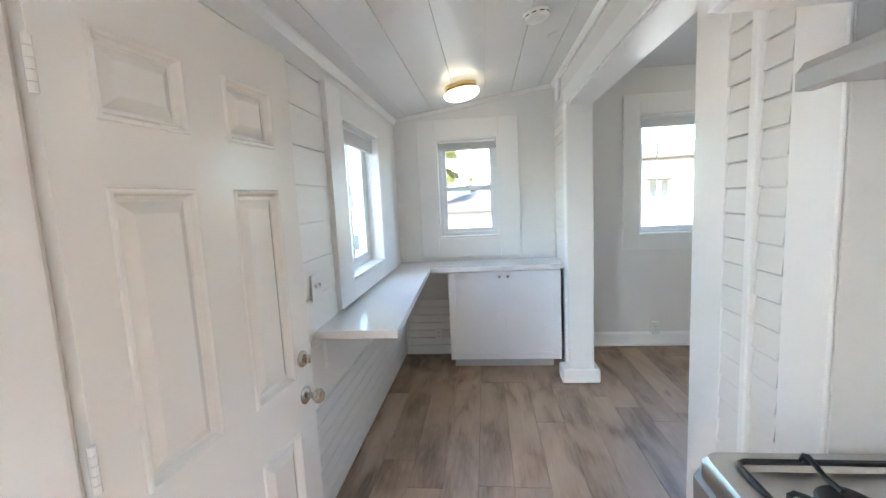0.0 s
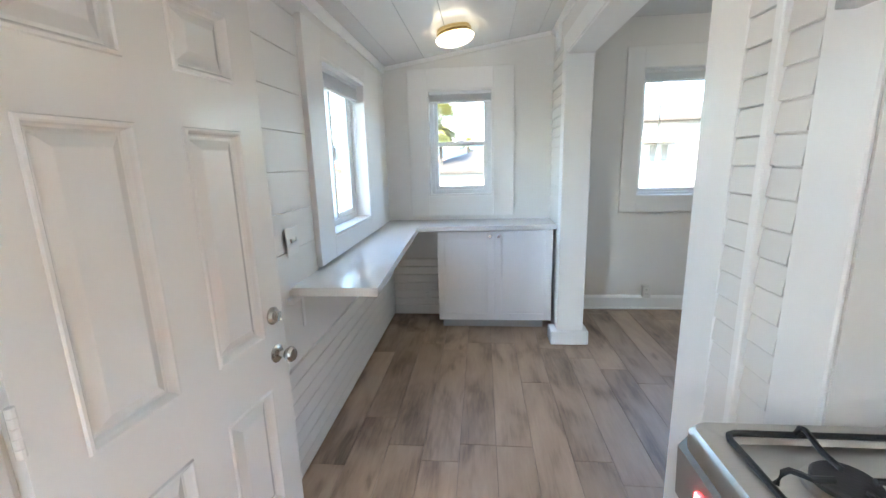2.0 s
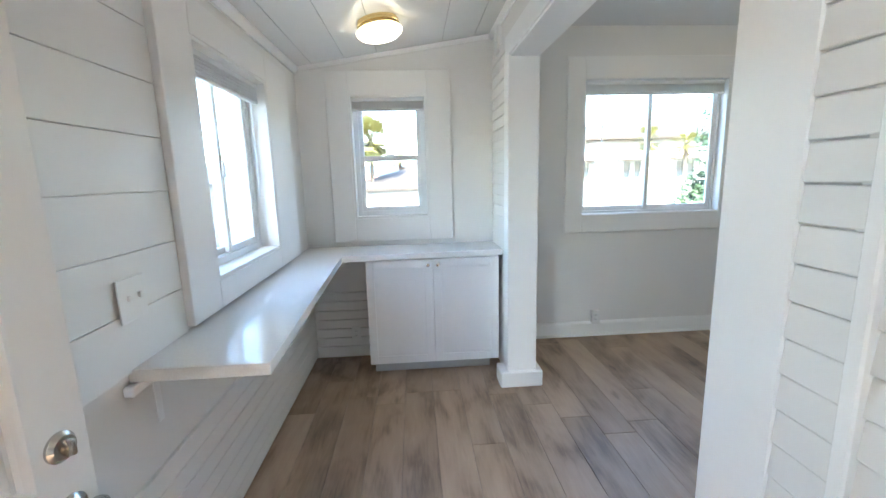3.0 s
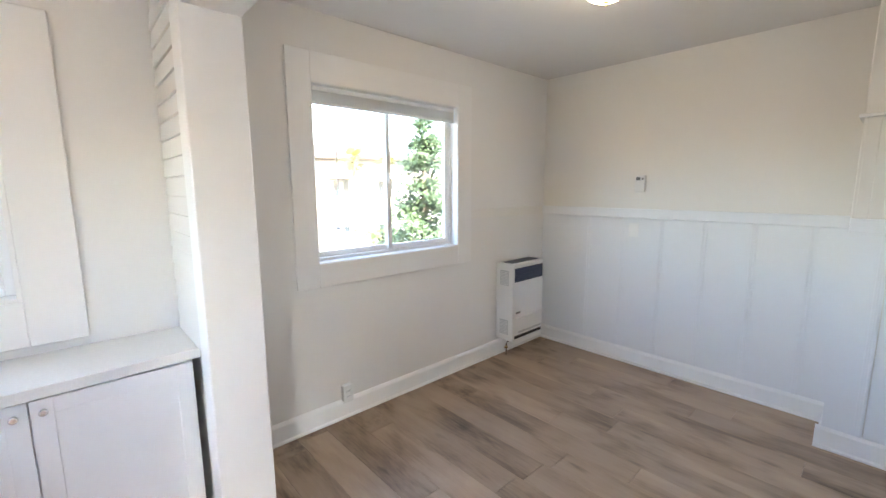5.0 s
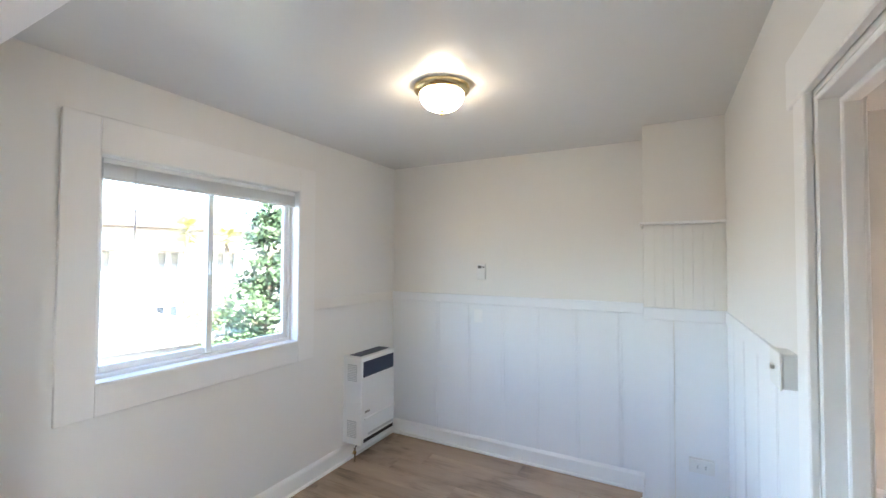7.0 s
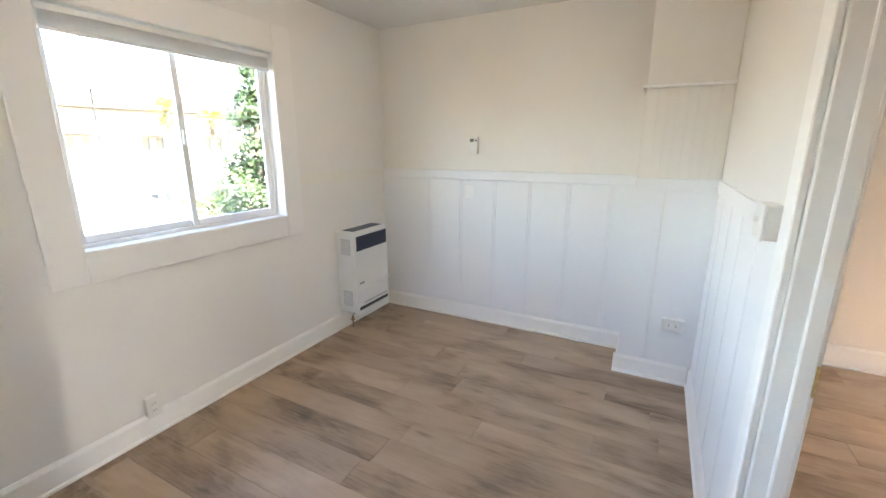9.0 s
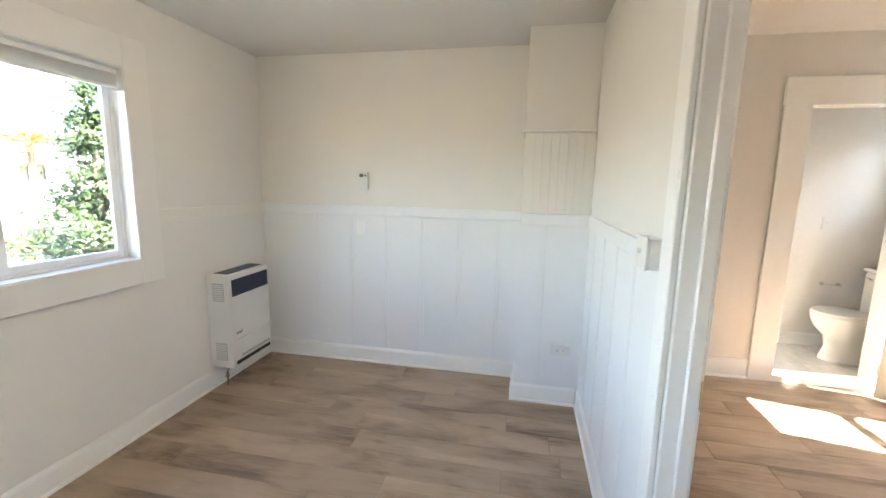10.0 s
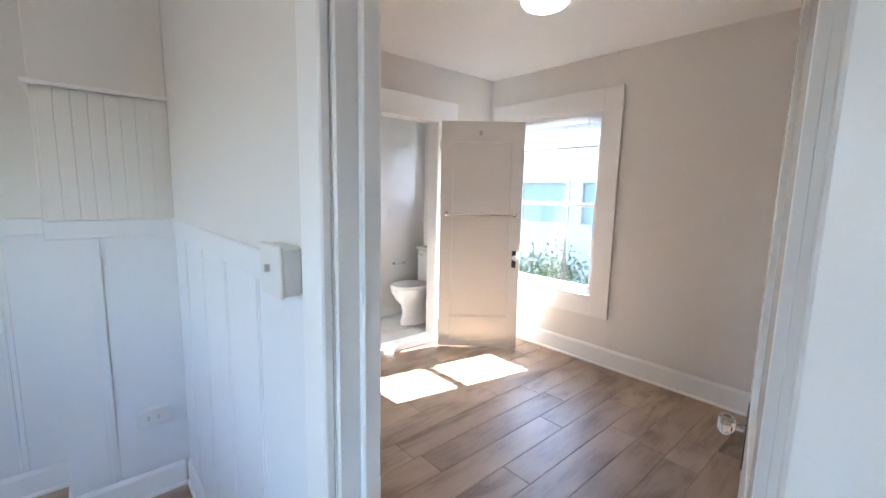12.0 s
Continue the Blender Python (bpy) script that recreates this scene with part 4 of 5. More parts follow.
# ---- dining room ----
def wall_heater(m):
    """Gas wall heater: local x 0..W, front at y = -D, back at y = 0, z from its underside."""
    W, D, H = 0.460, 0.195, 0.715
    root = thing("wall_heater", m, "white enamel gas wall heater with dark grilles", "heater")
    part("casing", boxes((0, W, -D, 0, 0, H), bevel=0.008, segments=2), HEATER_WHITE, root)
    part("top_grille", boxes((0.03, W - 0.03, -D + 0.035, -0.045, H, H + 0.003)), NAVY, root, "dark top grille")
    g = part("front_grille", boxes((0.02, W - 0.02, -D - 0.003, -D, H - 0.165, H - 0.04)), NAVY, root, "dark louvred front grille")
    for i in range(7):
        part("louvre", boxes((0.024, W - 0.024, -D - 0.007, -D - 0.003, H - 0.160 + i * 0.0172, H - 0.151 + i * 0.0172)), NAVY, g)
    part("ledge", boxes((0.03, W + 0.003, -D - 0.016, -D, 0.205, 0.222), bevel=0.004), HEATER_WHITE, root)
    part("nameplate", boxes((0.045, 0.11, -D - 0.0015, -D, 0.255, 0.272)), NICKEL, root, "small metal plate")
    part("bottom_slot", boxes((0.03, W - 0.02, -D - 0.002, -D, 0.022, 0.050)), DARK, root, "dark air slot")
    part("vent_strip", boxes((0.09, W - 0.02, -D - 0.0015, -D, 0.066, 0.085)), material("grey_vent_strip", (0.55, 0.55, 0.55), 0.5), root)
    for z in (0.06, H - 0.20):
        s = part("side_vent", boxes((-0.002, 0.0, -D + 0.05, -0.05, z, z + 0.135)), material("pale_perforated_metal", (0.55, 0.56, 0.56), 0.5), root, "perforated side vent")
        for i in range(9):
            part("vent_slot", boxes((-0.003, -0.002, -D + 0.054, -0.054, z + 0.008 + i * 0.0138, z + 0.013 + i * 0.0138)), HEATER_WHITE, s)
    bm = bmesh.new()
    tube(bm, [(0.16, -0.09, 0.0), (0.16, -0.09, -0.03), (0.07, -0.09, -0.035), (0.05, -0.09, -0.05), (0.05, -0.09, -0.16)], 0.007, 8)
    p = part("gas_pipe", bm, NICKEL, root, "thin gas pipe", True)
    bm = bmesh.new()
    lathe(bm, [(0.010, -0.095), (0.014, -0.090), (0.014, -0.075), (0.010, -0.070)], 12, (0.05, -0.09, 0))
    box(bm, 0.02, 0.048, -0.096, -0.084, -0.085, -0.079, 0.002)
    part("gas_valve", bm, BRASS, p, "small brass gas valve", True)
    return root


wall_heater(pose(3.616, EY, 0.165))


def thermostat(m):
    root = thing("thermostat", m, "white thermostat with a cord on the wall", "thermostat")
    # near-black plate stands in for the shade between case and wall
    part("shadow_plate", boxes((-0.036, 0.036, -0.004, 0, -0.066, 0.066)), DARK, root, "dark plate painted as the shadow behind the case")
    part("case", boxes((-0.04, 0.04, -0.030, -0.0045, -0.07, 0.07), bevel=0.006, segments=2), PLASTIC, root)
    part("display", boxes((-0.030, 0.004, -0.0315, -0.030, 0.028, 0.054)), material("grey_display", (0.12, 0.13, 0.12), 0.3), root, "small grey display")
    bm = bmesh.new()
    lathe(bm, [(0.008, -0.030), (0.008, -0.033), (0.003, -0.0335)], 12, (0.022, 0, 0.040), 'y')
    part("button", bm, DARK, root)
    bm = bmesh.new()
    tube(bm, [(-0.004, -0.006, -0.07), (-0.002, -0.005, -0.10), (0.006, -0.005, -0.125), (0.002, -0.005, -0.148)], 0.002, 6)
    part("cord", bm, PLASTIC, root, "thin white cord")
    return root


thermostat(pose(EX, 3.495, 1.576, 0, 0, -90))
solid("blank_plate", boxes((-0.04, 0.04, -0.004, 0, -0.058, 0.058), bevel=0.002), TRIM, "painted-over blank plate on the wainscot", "cover plate", "", pose(EX - 0.0025, 3.53, 1.185, 0, 0, -90))
wall_plate(pose(CX - 0.011, 1.891, 0.430, 0, -90, -90), "outlet", "white surface outlet box laid sideways on the chase", 0.08, 0.135, 0.040)


def surface_switch(m):
    root = thing("light_switch", m, "white light switch in a deep box on the chair rail", "light switch")
    part("back_box", boxes((-0.056, 0.056, -0.040, 0, -0.050, 0.050), bevel=0.004), PLASTIC, root)
    part("cover_plate", boxes((-0.060, 0.060, -0.047, -0.040, -0.054, 0.054), bevel=0.003), PLASTIC, root)
    part("toggle", boxes((-0.005, 0.005, -0.059, -0.047, -0.004, 0.012), bevel=0.002), PLASTIC, root)
    return root


surface_switch(pose(2.492, SY + 0.012, 1.360, 0, 0, 180))
bm = boxes((-0.0018, 0, -0.014, 0.014, -0.045, 0.045), bevel=0.0008)
plate = solid("strike_plate", bm, BRASS, "worn brass strike plate on the door jamb", "strike plate", "", pose(DX1 - 0.0125, SY - 0.082, 0.972))
part("latch_hole", boxes((-0.0024, -0.0018, -0.007, 0.007, -0.028, -0.004)), DARK, plate)
part("screw", boxes((-0.0026, -0.0018, -0.003, 0.003, 0.030, 0.036)), BRASS, plate)
part("bolt_hole", boxes((-0.0024, -0.0018, -0.007, 0.007, 0.006, 0.022)), DARK, plate)


# ---- bedroom ----
def old_door(name, m, label, W, H, panel_rows, knob_z, hardware, knob):
    """A flat door with sunk panels on both faces. Local x from the hinges to the lock, -y the face that shows."""
    T, KZ = 0.036, knob_z
    root = thing(name, m, label, "door")
    st = 0.105
    bm = bmesh.new()
    box(bm, 0, W, -T / 2 + 0.0135, T / 2 - 0.0135, 0, H)
    rails = [(0, panel_rows[0][0])] + [(a[1], b[0]) for a, b in zip(panel_rows, panel_rows[1:])] + [(panel_rows[-1][1], H)]
    for y0, y1 in ((-T / 2, -T / 2 + 0.014), (T / 2 - 0.014, T / 2)):
        box(bm, 0, st, y0, y1, 0, H, 0.0015)
        box(bm, W - st, W, y0, y1, 0, H, 0.0015)
        for a, b in rails:
            box(bm, st, W - st, y0, y1, a, b, 0.0015)
    part("door_slab", bm, DOORPAINT, root)
    for a, b in panel_rows:
        part("panel_moulding", frame_boxes('y', -T / 2 + 0.003, -T / 2 + 0.0137, st, W - st, a, b, 0.014, bevel=0.003), DOORPAINT, root)
    for z in (0.22, H - 0.22):
        b2 = bmesh.new()
        lathe(b2, [(0.006, -0.045), (0.007, -0.042), (0.007, 0.042), (0.006, 0.045)], 10, (-0.004, -T / 2 - 0.003, z))
        part("hinge", b2, DOORPAINT, root, "painted hinge")
    for s in ((-1, 1) if hardware else (-1,)):
        y = s * T / 2
        plate_bm = boxes((W - 0.075, W - 0.035, min(y, y + s * 0.003), max(y, y + s * 0.003), KZ - 0.10, KZ + 0.065), bevel=0.0012)
        esc = part("escutcheon", plate_bm, IRON, root, "dark oval lock plate")
        b2 = bmesh.new()
        lathe(b2, [(0.011, s * (T / 2 + 0.003)), (0.009, s * (T / 2 + 0.022)), (0.020, s * (T / 2 + 0.028)), (0.027, s * (T / 2 + 0.040)), (0.027, s * (T / 2 + 0.050)), (0.016, s * (T / 2 + 0.060)), (0.003, s * (T / 2 + 0.061))], 10, (W - 0.055, 0, KZ), 'y')
        part("door_knob", b2, knob, esc, "faceted glass knob")
    return root


KNOBGLASS = bpy.data.materials.new("clear_knob_glass")
KNOBGLASS.use_nodes = True
kb = KNOBGLASS.node_tree.nodes["Principled BSDF"]
kb.inputs["Transmission Weight"].default_value = 1.0
kb.inputs["Roughness"].default_value = 0.03
kb.inputs["IOR"].default_value = 1.5
kb.inputs["Base Color"].default_value = (0.96, 0.97, 0.97, 1)

bd = math.degrees(math.atan2(-1.092 + 0.515, 4.092 - 4.622))
bath_door = old_door("bathroom_door", pose(4.622, -0.515, 0.012, 0, 0, bd), "off-white one-panel bathroom door standing half open", 0.775, 2.170, [(0.30, 1.985)], 0.900, True, PORCELAIN)
bm = bmesh.new()
tube(bm, [(0.06, -0.018, 1.31), (0.06, -0.055, 1.31), (0.07, -0.062, 1.31), (0.70, -0.062, 1.31), (0.71, -0.055, 1.31), (0.71, -0.018, 1.31)], 0.009, 10)
for cx in (0.06, 0.71):
    lathe(bm, [(0.024, -0.0182), (0.024, -0.024), (0.012, -0.030), (0.010, -0.05)], 14, (cx, 0, 1.31), 'y')
rail = solid("towel_rail", bm, CHROME, "chrome towel rail across the bathroom door", "towel rail", "", bath_door.matrix_basis.copy(), True)
bm = boxes((0.345, 0.385, -0.022, -0.018, 2.045, 2.085), bevel=0.002)
tube(bm, [(0.365, -0.022, 2.07), (0.365, -0.045, 2.065), (0.365, -0.060, 2.045), (0.365, -0.066, 2.06)], 0.009, 8)
solid("robe_hook", bm, CHROME, "chrome robe hook near the top of the door", "hook", "", bath_door.matrix_basis.copy())

old_door("bedroom_door", pose(1.703, WY - 0.120, 0.012, 0, 0, -79), "white panelled bedroom door opened into the room", 0.675, 2.07, [(0.25, 0.80), (1.02, 1.95)], 0.945, True, KNOBGLASS)


# ---- bathroom ----
def toilet(m):
    """Local: faces +y, the tank's back at y = 0; z from the bathroom floor."""
    root = thing("toilet", m, "white two-piece toilet with a closed lid", "toilet")
    bm = bmesh.new()
    def oval(cx, cy, a, b, z, n=28, back=0.75):
        vs = []
        for i in range(n):
            t = 2 * math.pi * i / n
            y = math.sin(t)
            vs.append(bm.verts.new((cx + a * math.cos(t), cy + (b if y > 0 else b * back) * y, z)))
        return vs
    rings = [oval(0, 0.40, 0.115, 0.20, 0.0), oval(0, 0.40, 0.112, 0.195, 0.03), oval(0, 0.40, 0.098, 0.165, 0.12), oval(0, 0.41, 0.105, 0.175, 0.22), oval(0, 0.44, 0.150, 0.225, 0.30), oval(0, 0.45, 0.180, 0.245, 0.37), oval(0, 0.45, 0.185, 0.25, 0.41)]
    for a, b in zip(rings, rings[1:]):
        for i in range(len(a)):
            bm.faces.new((a[i], a[(i + 1) % len(a)], b[(i + 1) % len(b)], b[i]))
    bm.faces.new(rings[0][::-1])
    bm.faces.new(rings[-1])
    part("bowl", bm, PORCELAIN, root, "", True)
    for z0, z1, k, nm in ((0.411, 0.428, 1.0, "seat"), (0.4285, 0.452, 0.99, "lid")):
        bm = bmesh.new()
        r = [oval(0, 0.45, 0.188 * k, 0.255 * k, z0), oval(0, 0.45, 0.191 * k, 0.258 * k, (z0 + z1) / 2), oval(0, 0.45, 0.182 * k, 0.248 * k, z1)]
        for a, b in zip(r, r[1:]):
            for i in range(len(a)):
                bm.faces.new((a[i], a[(i + 1) % len(a)], b[(i + 1) % len(b)], b[i]))
        bm.faces.new(r[0][::-1])
        bm.faces.new(r[-1])
        part(nm, bm, PORCELAIN, root, "", True)
    part("trapway", boxes((-0.10, 0.10, 0.06, 0.36, 0.0, 0.38), bevel=0.03, segments=3), PORCELAIN, root, "", True)
    t = part("tank", boxes((-0.22, 0.22, 0.01, 0.205, 0.40, 0.79), bevel=0.025, segments=3), PORCELAIN, root, "", True)
    part("tank_lid", boxes((-0.23, 0.23, 0.0, 0.215, 0.791, 0.825), bevel=0.01, segments=2), PORCELAIN, root, "", True)
    bm = bmesh.new()
    tube(bm, [(0.15, 0.205, 0.74), (0.15, 0.222, 0.74), (0.09, 0.226, 0.735)], 0.006, 8)
    part("flush_lever", bm, CHROME, t, "chrome flush lever")
    return root


BF = 0.05
toilet(pose(5.26, BATH_S + 0.003, BF))
bath_floor = solid("bathroom_floor", boxes((BX + 0.12, 5.62, BATH_S, 0.4, -0.05, BF - 0.004)), material("pale_grout", (0.5, 0.5, 0.49), 0.7), "white marble tile floor of the bathroom", "floor", "structure")
baseboard("baseboard_bathroom", 'x', 5.62, -1, BATH_S, 0.4, 0.17)
wall_plate(pose(5.62, -0.63, 1.262, 0, 0, -90), "switch", "white switch plate on the bathroom wall", 0.075, 0.12)


def paper_holder(m):
    root = thing("paper_holder", m, "chrome paper holder on the bathroom wall", "paper holder")
    bm = bmesh.new()
    tube(bm, [(-0.07, 0, 0), (-0.07, -0.05, 0), (-0.065, -0.055, 0), (0.065, -0.055, 0), (0.07, -0.05, 0), (0.07, 0, 0)], 0.006, 8)
    part("bar", bm, CHROME, root, "", True)
    for x in (-0.07, 0.07):
        bm = bmesh.new()
        lathe(bm, [(0.018, -0.001), (0.018, -0.006), (0.008, -0.009)], 16, (x, 0, 0), 'y')
        part("rosette", bm, CHROME, root, "", True)
    return root


paper_holder(pose(5.62, -0.738, 0.675, 0, 0, -90))


# ---- outdoors ----
GZ = -3.2
GROUND = material("dry_ground", (0.15, 0.14, 0.11), 0.9, grain=0.15, scale=0.6, stain=0.3)
STUCCO = material("white_stucco", (0.36, 0.34, 0.31), 0.8, grain=0.03, scale=9, stain=0.06)
STUCCO_TAN = material("tan_stucco", (0.55, 0.43, 0.30), 0.8, grain=0.04, scale=9, stain=0.08)
STUCCO_ORANGE = material("ochre_stucco", (0.62, 0.38, 0.14), 0.8, grain=0.04, scale=9, stain=0.08)
ROOF_TAN = material("tan_shingle_roof", (0.070, 0.052, 0.040), 0.85, grain=0.12, scale=7, stain=0.12)
ROOF_RED = material("red_tile_roof", (0.42, 0.15, 0.08), 0.8, grain=0.12, scale=9, stain=0.12)
PANE_DARK = material("dark_window_pane", (0.04, 0.05, 0.06), 0.1, grain=0.1)
PANE_TEAL = material("pale_teal_window_pane", (0.17, 0.205, 0.185), 0.5, grain=0.1)
BARK = material("grey_bark", (0.14, 0.11, 0.08), 0.9, grain=0.2, scale=20)
LEAF = material("green_leaf", (0.085, 0.110, 0.026), 0.6, grain=0.2, scale=3)
LEAF_DARK = material("dark_conifer_leaf", (0.050, 0.085, 0.032), 0.6, grain=0.25, scale=3)
FROND = material("palm_frond", (0.21, 0.19, 0.055), 0.55, grain=0.2, scale=3)
# distance haze is mixed into the hills' blue-grey base colour
HILL = material("haze_tinted_hill", (0.05, 0.07, 0.085), 0.95, grain=0.1, scale=0.02)
ASPHALT = material("asphalt", (0.055, 0.055, 0.055), 0.9, grain=0.1, scale=5)

bm = bmesh.new()
bm.faces.new([bm.verts.new(p) for p in ((-2500, -2500, GZ), (2500, -2500, GZ), (2500, 2500, GZ), (-2500, 2500, GZ))])
solid("ground", bm, GROUND, "dry town ground around the house", "ground", "structure")
bm = bmesh.new()
box(bm, -60, 80, 11.5, 16.5, GZ + 0.004, GZ + 0.03)
solid("road", bm, ASPHALT, "grey asphalt street below the windows", "road", "structure")


def hills():
    bm = bmesh.new()
    n, prev = 120, None
    for i in range(n + 1):
        a = math.radians(-100 + 200 * i / n)
        row = []
        for k, (d, f) in enumerate(((700, 0.0), (820, 0.75), (900, 1.0), (1100, 0.2))):
            h = 36 + 26 * noise.noise(Vector((i * 0.11, k * 0.2, 3))) + 9 * noise.noise(Vector((i * 0.5, k, 7)))
            row.append(bm.verts.new((d * math.sin(a), d * math.cos(a), GZ + f * max(8, h))))
        if prev:
            for k in range(3):
                bm.faces.new((prev[k], row[k], row[k + 1], prev[k + 1]))
        prev = row
    return solid("backdrop_hills", bm, HILL, "hills on the horizon with blue-grey haze in their colour", "hills", "structure", smooth=True)


hills()


def house(m, w, d, h, roof_h, wall, roof, windows, label, over=0.4, flat=False):
    """A house whose front faces local -y. windows: rows of (x, z, width, height) on the front."""
    root = thing("house", m, label, "house")
    part("wall", wall_mesh('y', -0.0, 0.25, -w / 2, w / 2, 0, h, [(x - ww / 2, x + ww / 2, z, z + hh) for x, z, ww, hh in windows]), wall, root)
    part("wall", boxes((-w / 2, w / 2, 0.9, d, 0, h), (-w / 2, -w / 2 + 0.2, 0.25, 0.9, 0, h), (w / 2 - 0.2, w / 2, 0.25, 0.9, 0, h)), wall, root)
    bm = bmesh.new()
    if flat:
        box(bm, -w / 2 - over, w / 2 + over, -over, d + over, h, h + roof_h, 0.02)
    else:
        lo = [(-w / 2 - over, -over), (w / 2 + over, -over), (w / 2 + over, d + over), (-w / 2 - over, d + over)]
        a = [bm.verts.new((x, y, h)) for x, y in lo]
        a2 = [bm.verts.new((x, y, h + 0.15)) for x, y in lo]
        r = min(w, d) / 2
        b = [bm.verts.new((-w / 2 + r, d / 2, h + 0.15 + roof_h)), bm.verts.new((w / 2 - r, d / 2, h + 0.15 + roof_h))]
        for i in range(4):
            bm.faces.new((a[i], a[(i + 1) % 4], a2[(i + 1) % 4], a2[i]))
        bm.faces.new(a[::-1])
        bm.faces.new((a2[0], a2[1], b[1], b[0]))
        bm.faces.new((a2[1], a2[2], b[1]))
        bm.faces.new((a2[2], a2[3], b[0], b[1]))
        bm.faces.new((a2[3], a2[0], b[0]))
    part("roof", bm, roof, root)
    for x, z, ww, hh in windows:
        win = part("window", frame_boxes('y', -0.04, 0.08, x - ww / 2, x + ww / 2, z, z + hh, 0.07, bevel=0.0), STUCCO, root)
        part("pane", boxes((x - ww / 2 + 0.07, x + ww / 2 - 0.07, 0.05, 0.06, z + 0.07, z + hh - 0.07)), PANE_TEAL if flat else PANE_DARK, win)
    return root


def at(az, dist, z=GZ, turn=0.0):
    """A place seen from the nook at a bearing from north and a distance."""
    a = math.radians(az)
    return pose(0.6 + dist * math.sin(a), 1.0 + dist * math.cos(a), z, 0, 0, -az * 0.4 + turn)


pairs = [(x + dx, z, 0.52, 1.15) for z in (1.1, 4.15) for x in (-8.0, -4.8, -1.6, 1.6, 4.8, 8.0) for dx in (-0.33, 0.33)]
villa = house(at(25, 29), 21, 10, 6.6, 1.3, STUCCO, ROOF_TAN, pairs, "white two-storey stucco house with paired windows", over=0.7)
for x in (-8.0, -4.8, -1.6, 1.6, 4.8, 8.0):
    bm = bmesh.new()
    extrude_profile(bm, [(0.0, 5.72), (-0.75, 5.42), (-0.75, 5.36), (0.0, 5.40)], 'x', x - 0.95, x + 0.95)
    part("awning", bm, STUCCO_TAN, villa, "tan awning over the windows")
house(at(22, 14), 6, 5, 2.6, 0.95, STUCCO, STUCCO, [(-1.5, 0.9, 1.0, 1.1), (1.4, 0.9, 1.0, 1.1)], "low white outbuilding with a pale hipped roof")
house(at(1, 24), 9, 8, 3.9, 1.3, STUCCO, ROOF_TAN, [(-2.6, 1.0, 1.2, 1.3), (0.2, 1.0, 1.0, 1.3), (2.8, 1.0, 1.2, 1.3)], "white stucco house with a tan hipped roof")
house(at(-13, 30), 10, 8, 4.2, 1.4, STUCCO_TAN, ROOF_RED, [(-2.6, 1.2, 1.2, 1.3), (2.4, 1.2, 1.2, 1.3)], "tan house with a red tile roof")
house(at(10, 42), 16, 9, 5.4, 1.8, STUCCO, ROOF_TAN, [(x, 3.4, 1.1, 1.3) for x in (-6, -3, 0, 3, 6)], "long white house behind the palms")
house(at(40, 34), 12, 9, 4.6, 1.6, STUCCO, ROOF_RED, [(-3, 1.2, 1.2, 1.3), (3, 1.2, 1.2, 1.3)], "white house with an orange-red tile roof")
house(at(-40, 22), 9, 8, 4.4, 1.3, STUCCO, ROOF_TAN, [(-2.5, 2.0, 1.2, 1.3), (2.5, 2.0, 1.2, 1.3)], "white neighbouring house with a low roof")
house(at(-52, 15, GZ, 35), 6, 6, 4.3, 0.9, STUCCO_ORANGE, ROOF_TAN, [(-1.4, 2.4, 1.0, 1.2), (1.4, 2.4, 1.0, 1.2)], "ochre house close to the west window")
house(pose(3.4, -7.6, GZ, 0, 0, 180), 14, 7, 6.6, 0.25, STUCCO, STUCCO, [(x, 3.9, 1.6, 1.2) for x in (-5, -3.1, -1.2, 0.7, 2.6, 4.6)] + [(x, 1.0, 1.6, 1.2) for x in (-5, -2, 1, 4)], "white neighbouring building with pale teal windows", flat=True)


def palm(m, h, r, n, label):
    root = thing("palm_tree", m, label, "palm tree")
    bm = bmesh.new()
    prof = [(0.20, 0), (0.14, 0.4), (0.11, h * 0.5), (0.10, h * 0.9), (0.15, h)]
    lathe(bm, prof, 12)
    part("trunk", bm, BARK, root, "", True)
    bm = bmesh.new()
    rnd = random.Random(n)
    for i in range(n):
        az, el = rnd.uniform(0, 2 * math.pi), math.asin(rnd.uniform(-0.85, 1.0))
        out = Vector((math.cos(az) * math.cos(el), math.sin(az) * math.cos(el), math.sin(el)))
        side = Vector((-math.sin(az), math.cos(az), 0)).normalized()
        hub = Vector((0, 0, h)) + out * r * rnd.uniform(0.30, 0.60)
        w = side * 0.02
        bm.faces.new([bm.verts.new(v) for v in (Vector((0, 0, h)) - w, Vector((0, 0, h)) + w, hub + w, hub - w)])
        for k in range(11):
            f = (k - 5) / 5 * 1.25
            d = (out * math.cos(f) + side * math.sin(f)).normalized()
            tip = hub + d * r * rnd.uniform(0.42, 0.55) * (1 - 0.25 * abs(f)) - Vector((0, 0, 0.10 * r * rnd.random()))
            cross = d.cross(out.cross(side)).normalized() * r * 0.024
            mid = hub.lerp(tip, 0.45)
            bm.faces.new([bm.verts.new(v) for v in (hub, mid + cross, tip, mid - cross)])
    part("crown", bm, FROND, root, "fan of sunlit palm fronds")
    return root


palm(at(-5.8, 25), 6.8, 1.85, 120, "tall fan palm with a round sunlit crown")
palm(at(29.6, 26), 6.3, 1.05, 50, "slender fan palm in front of the white house")
palm(at(33.7, 26), 6.0, 1.05, 46, "slender fan palm beside its twin")
palm(at(-2.0, 34), 5.9, 1.0, 46, "distant fan palm over the roofs")


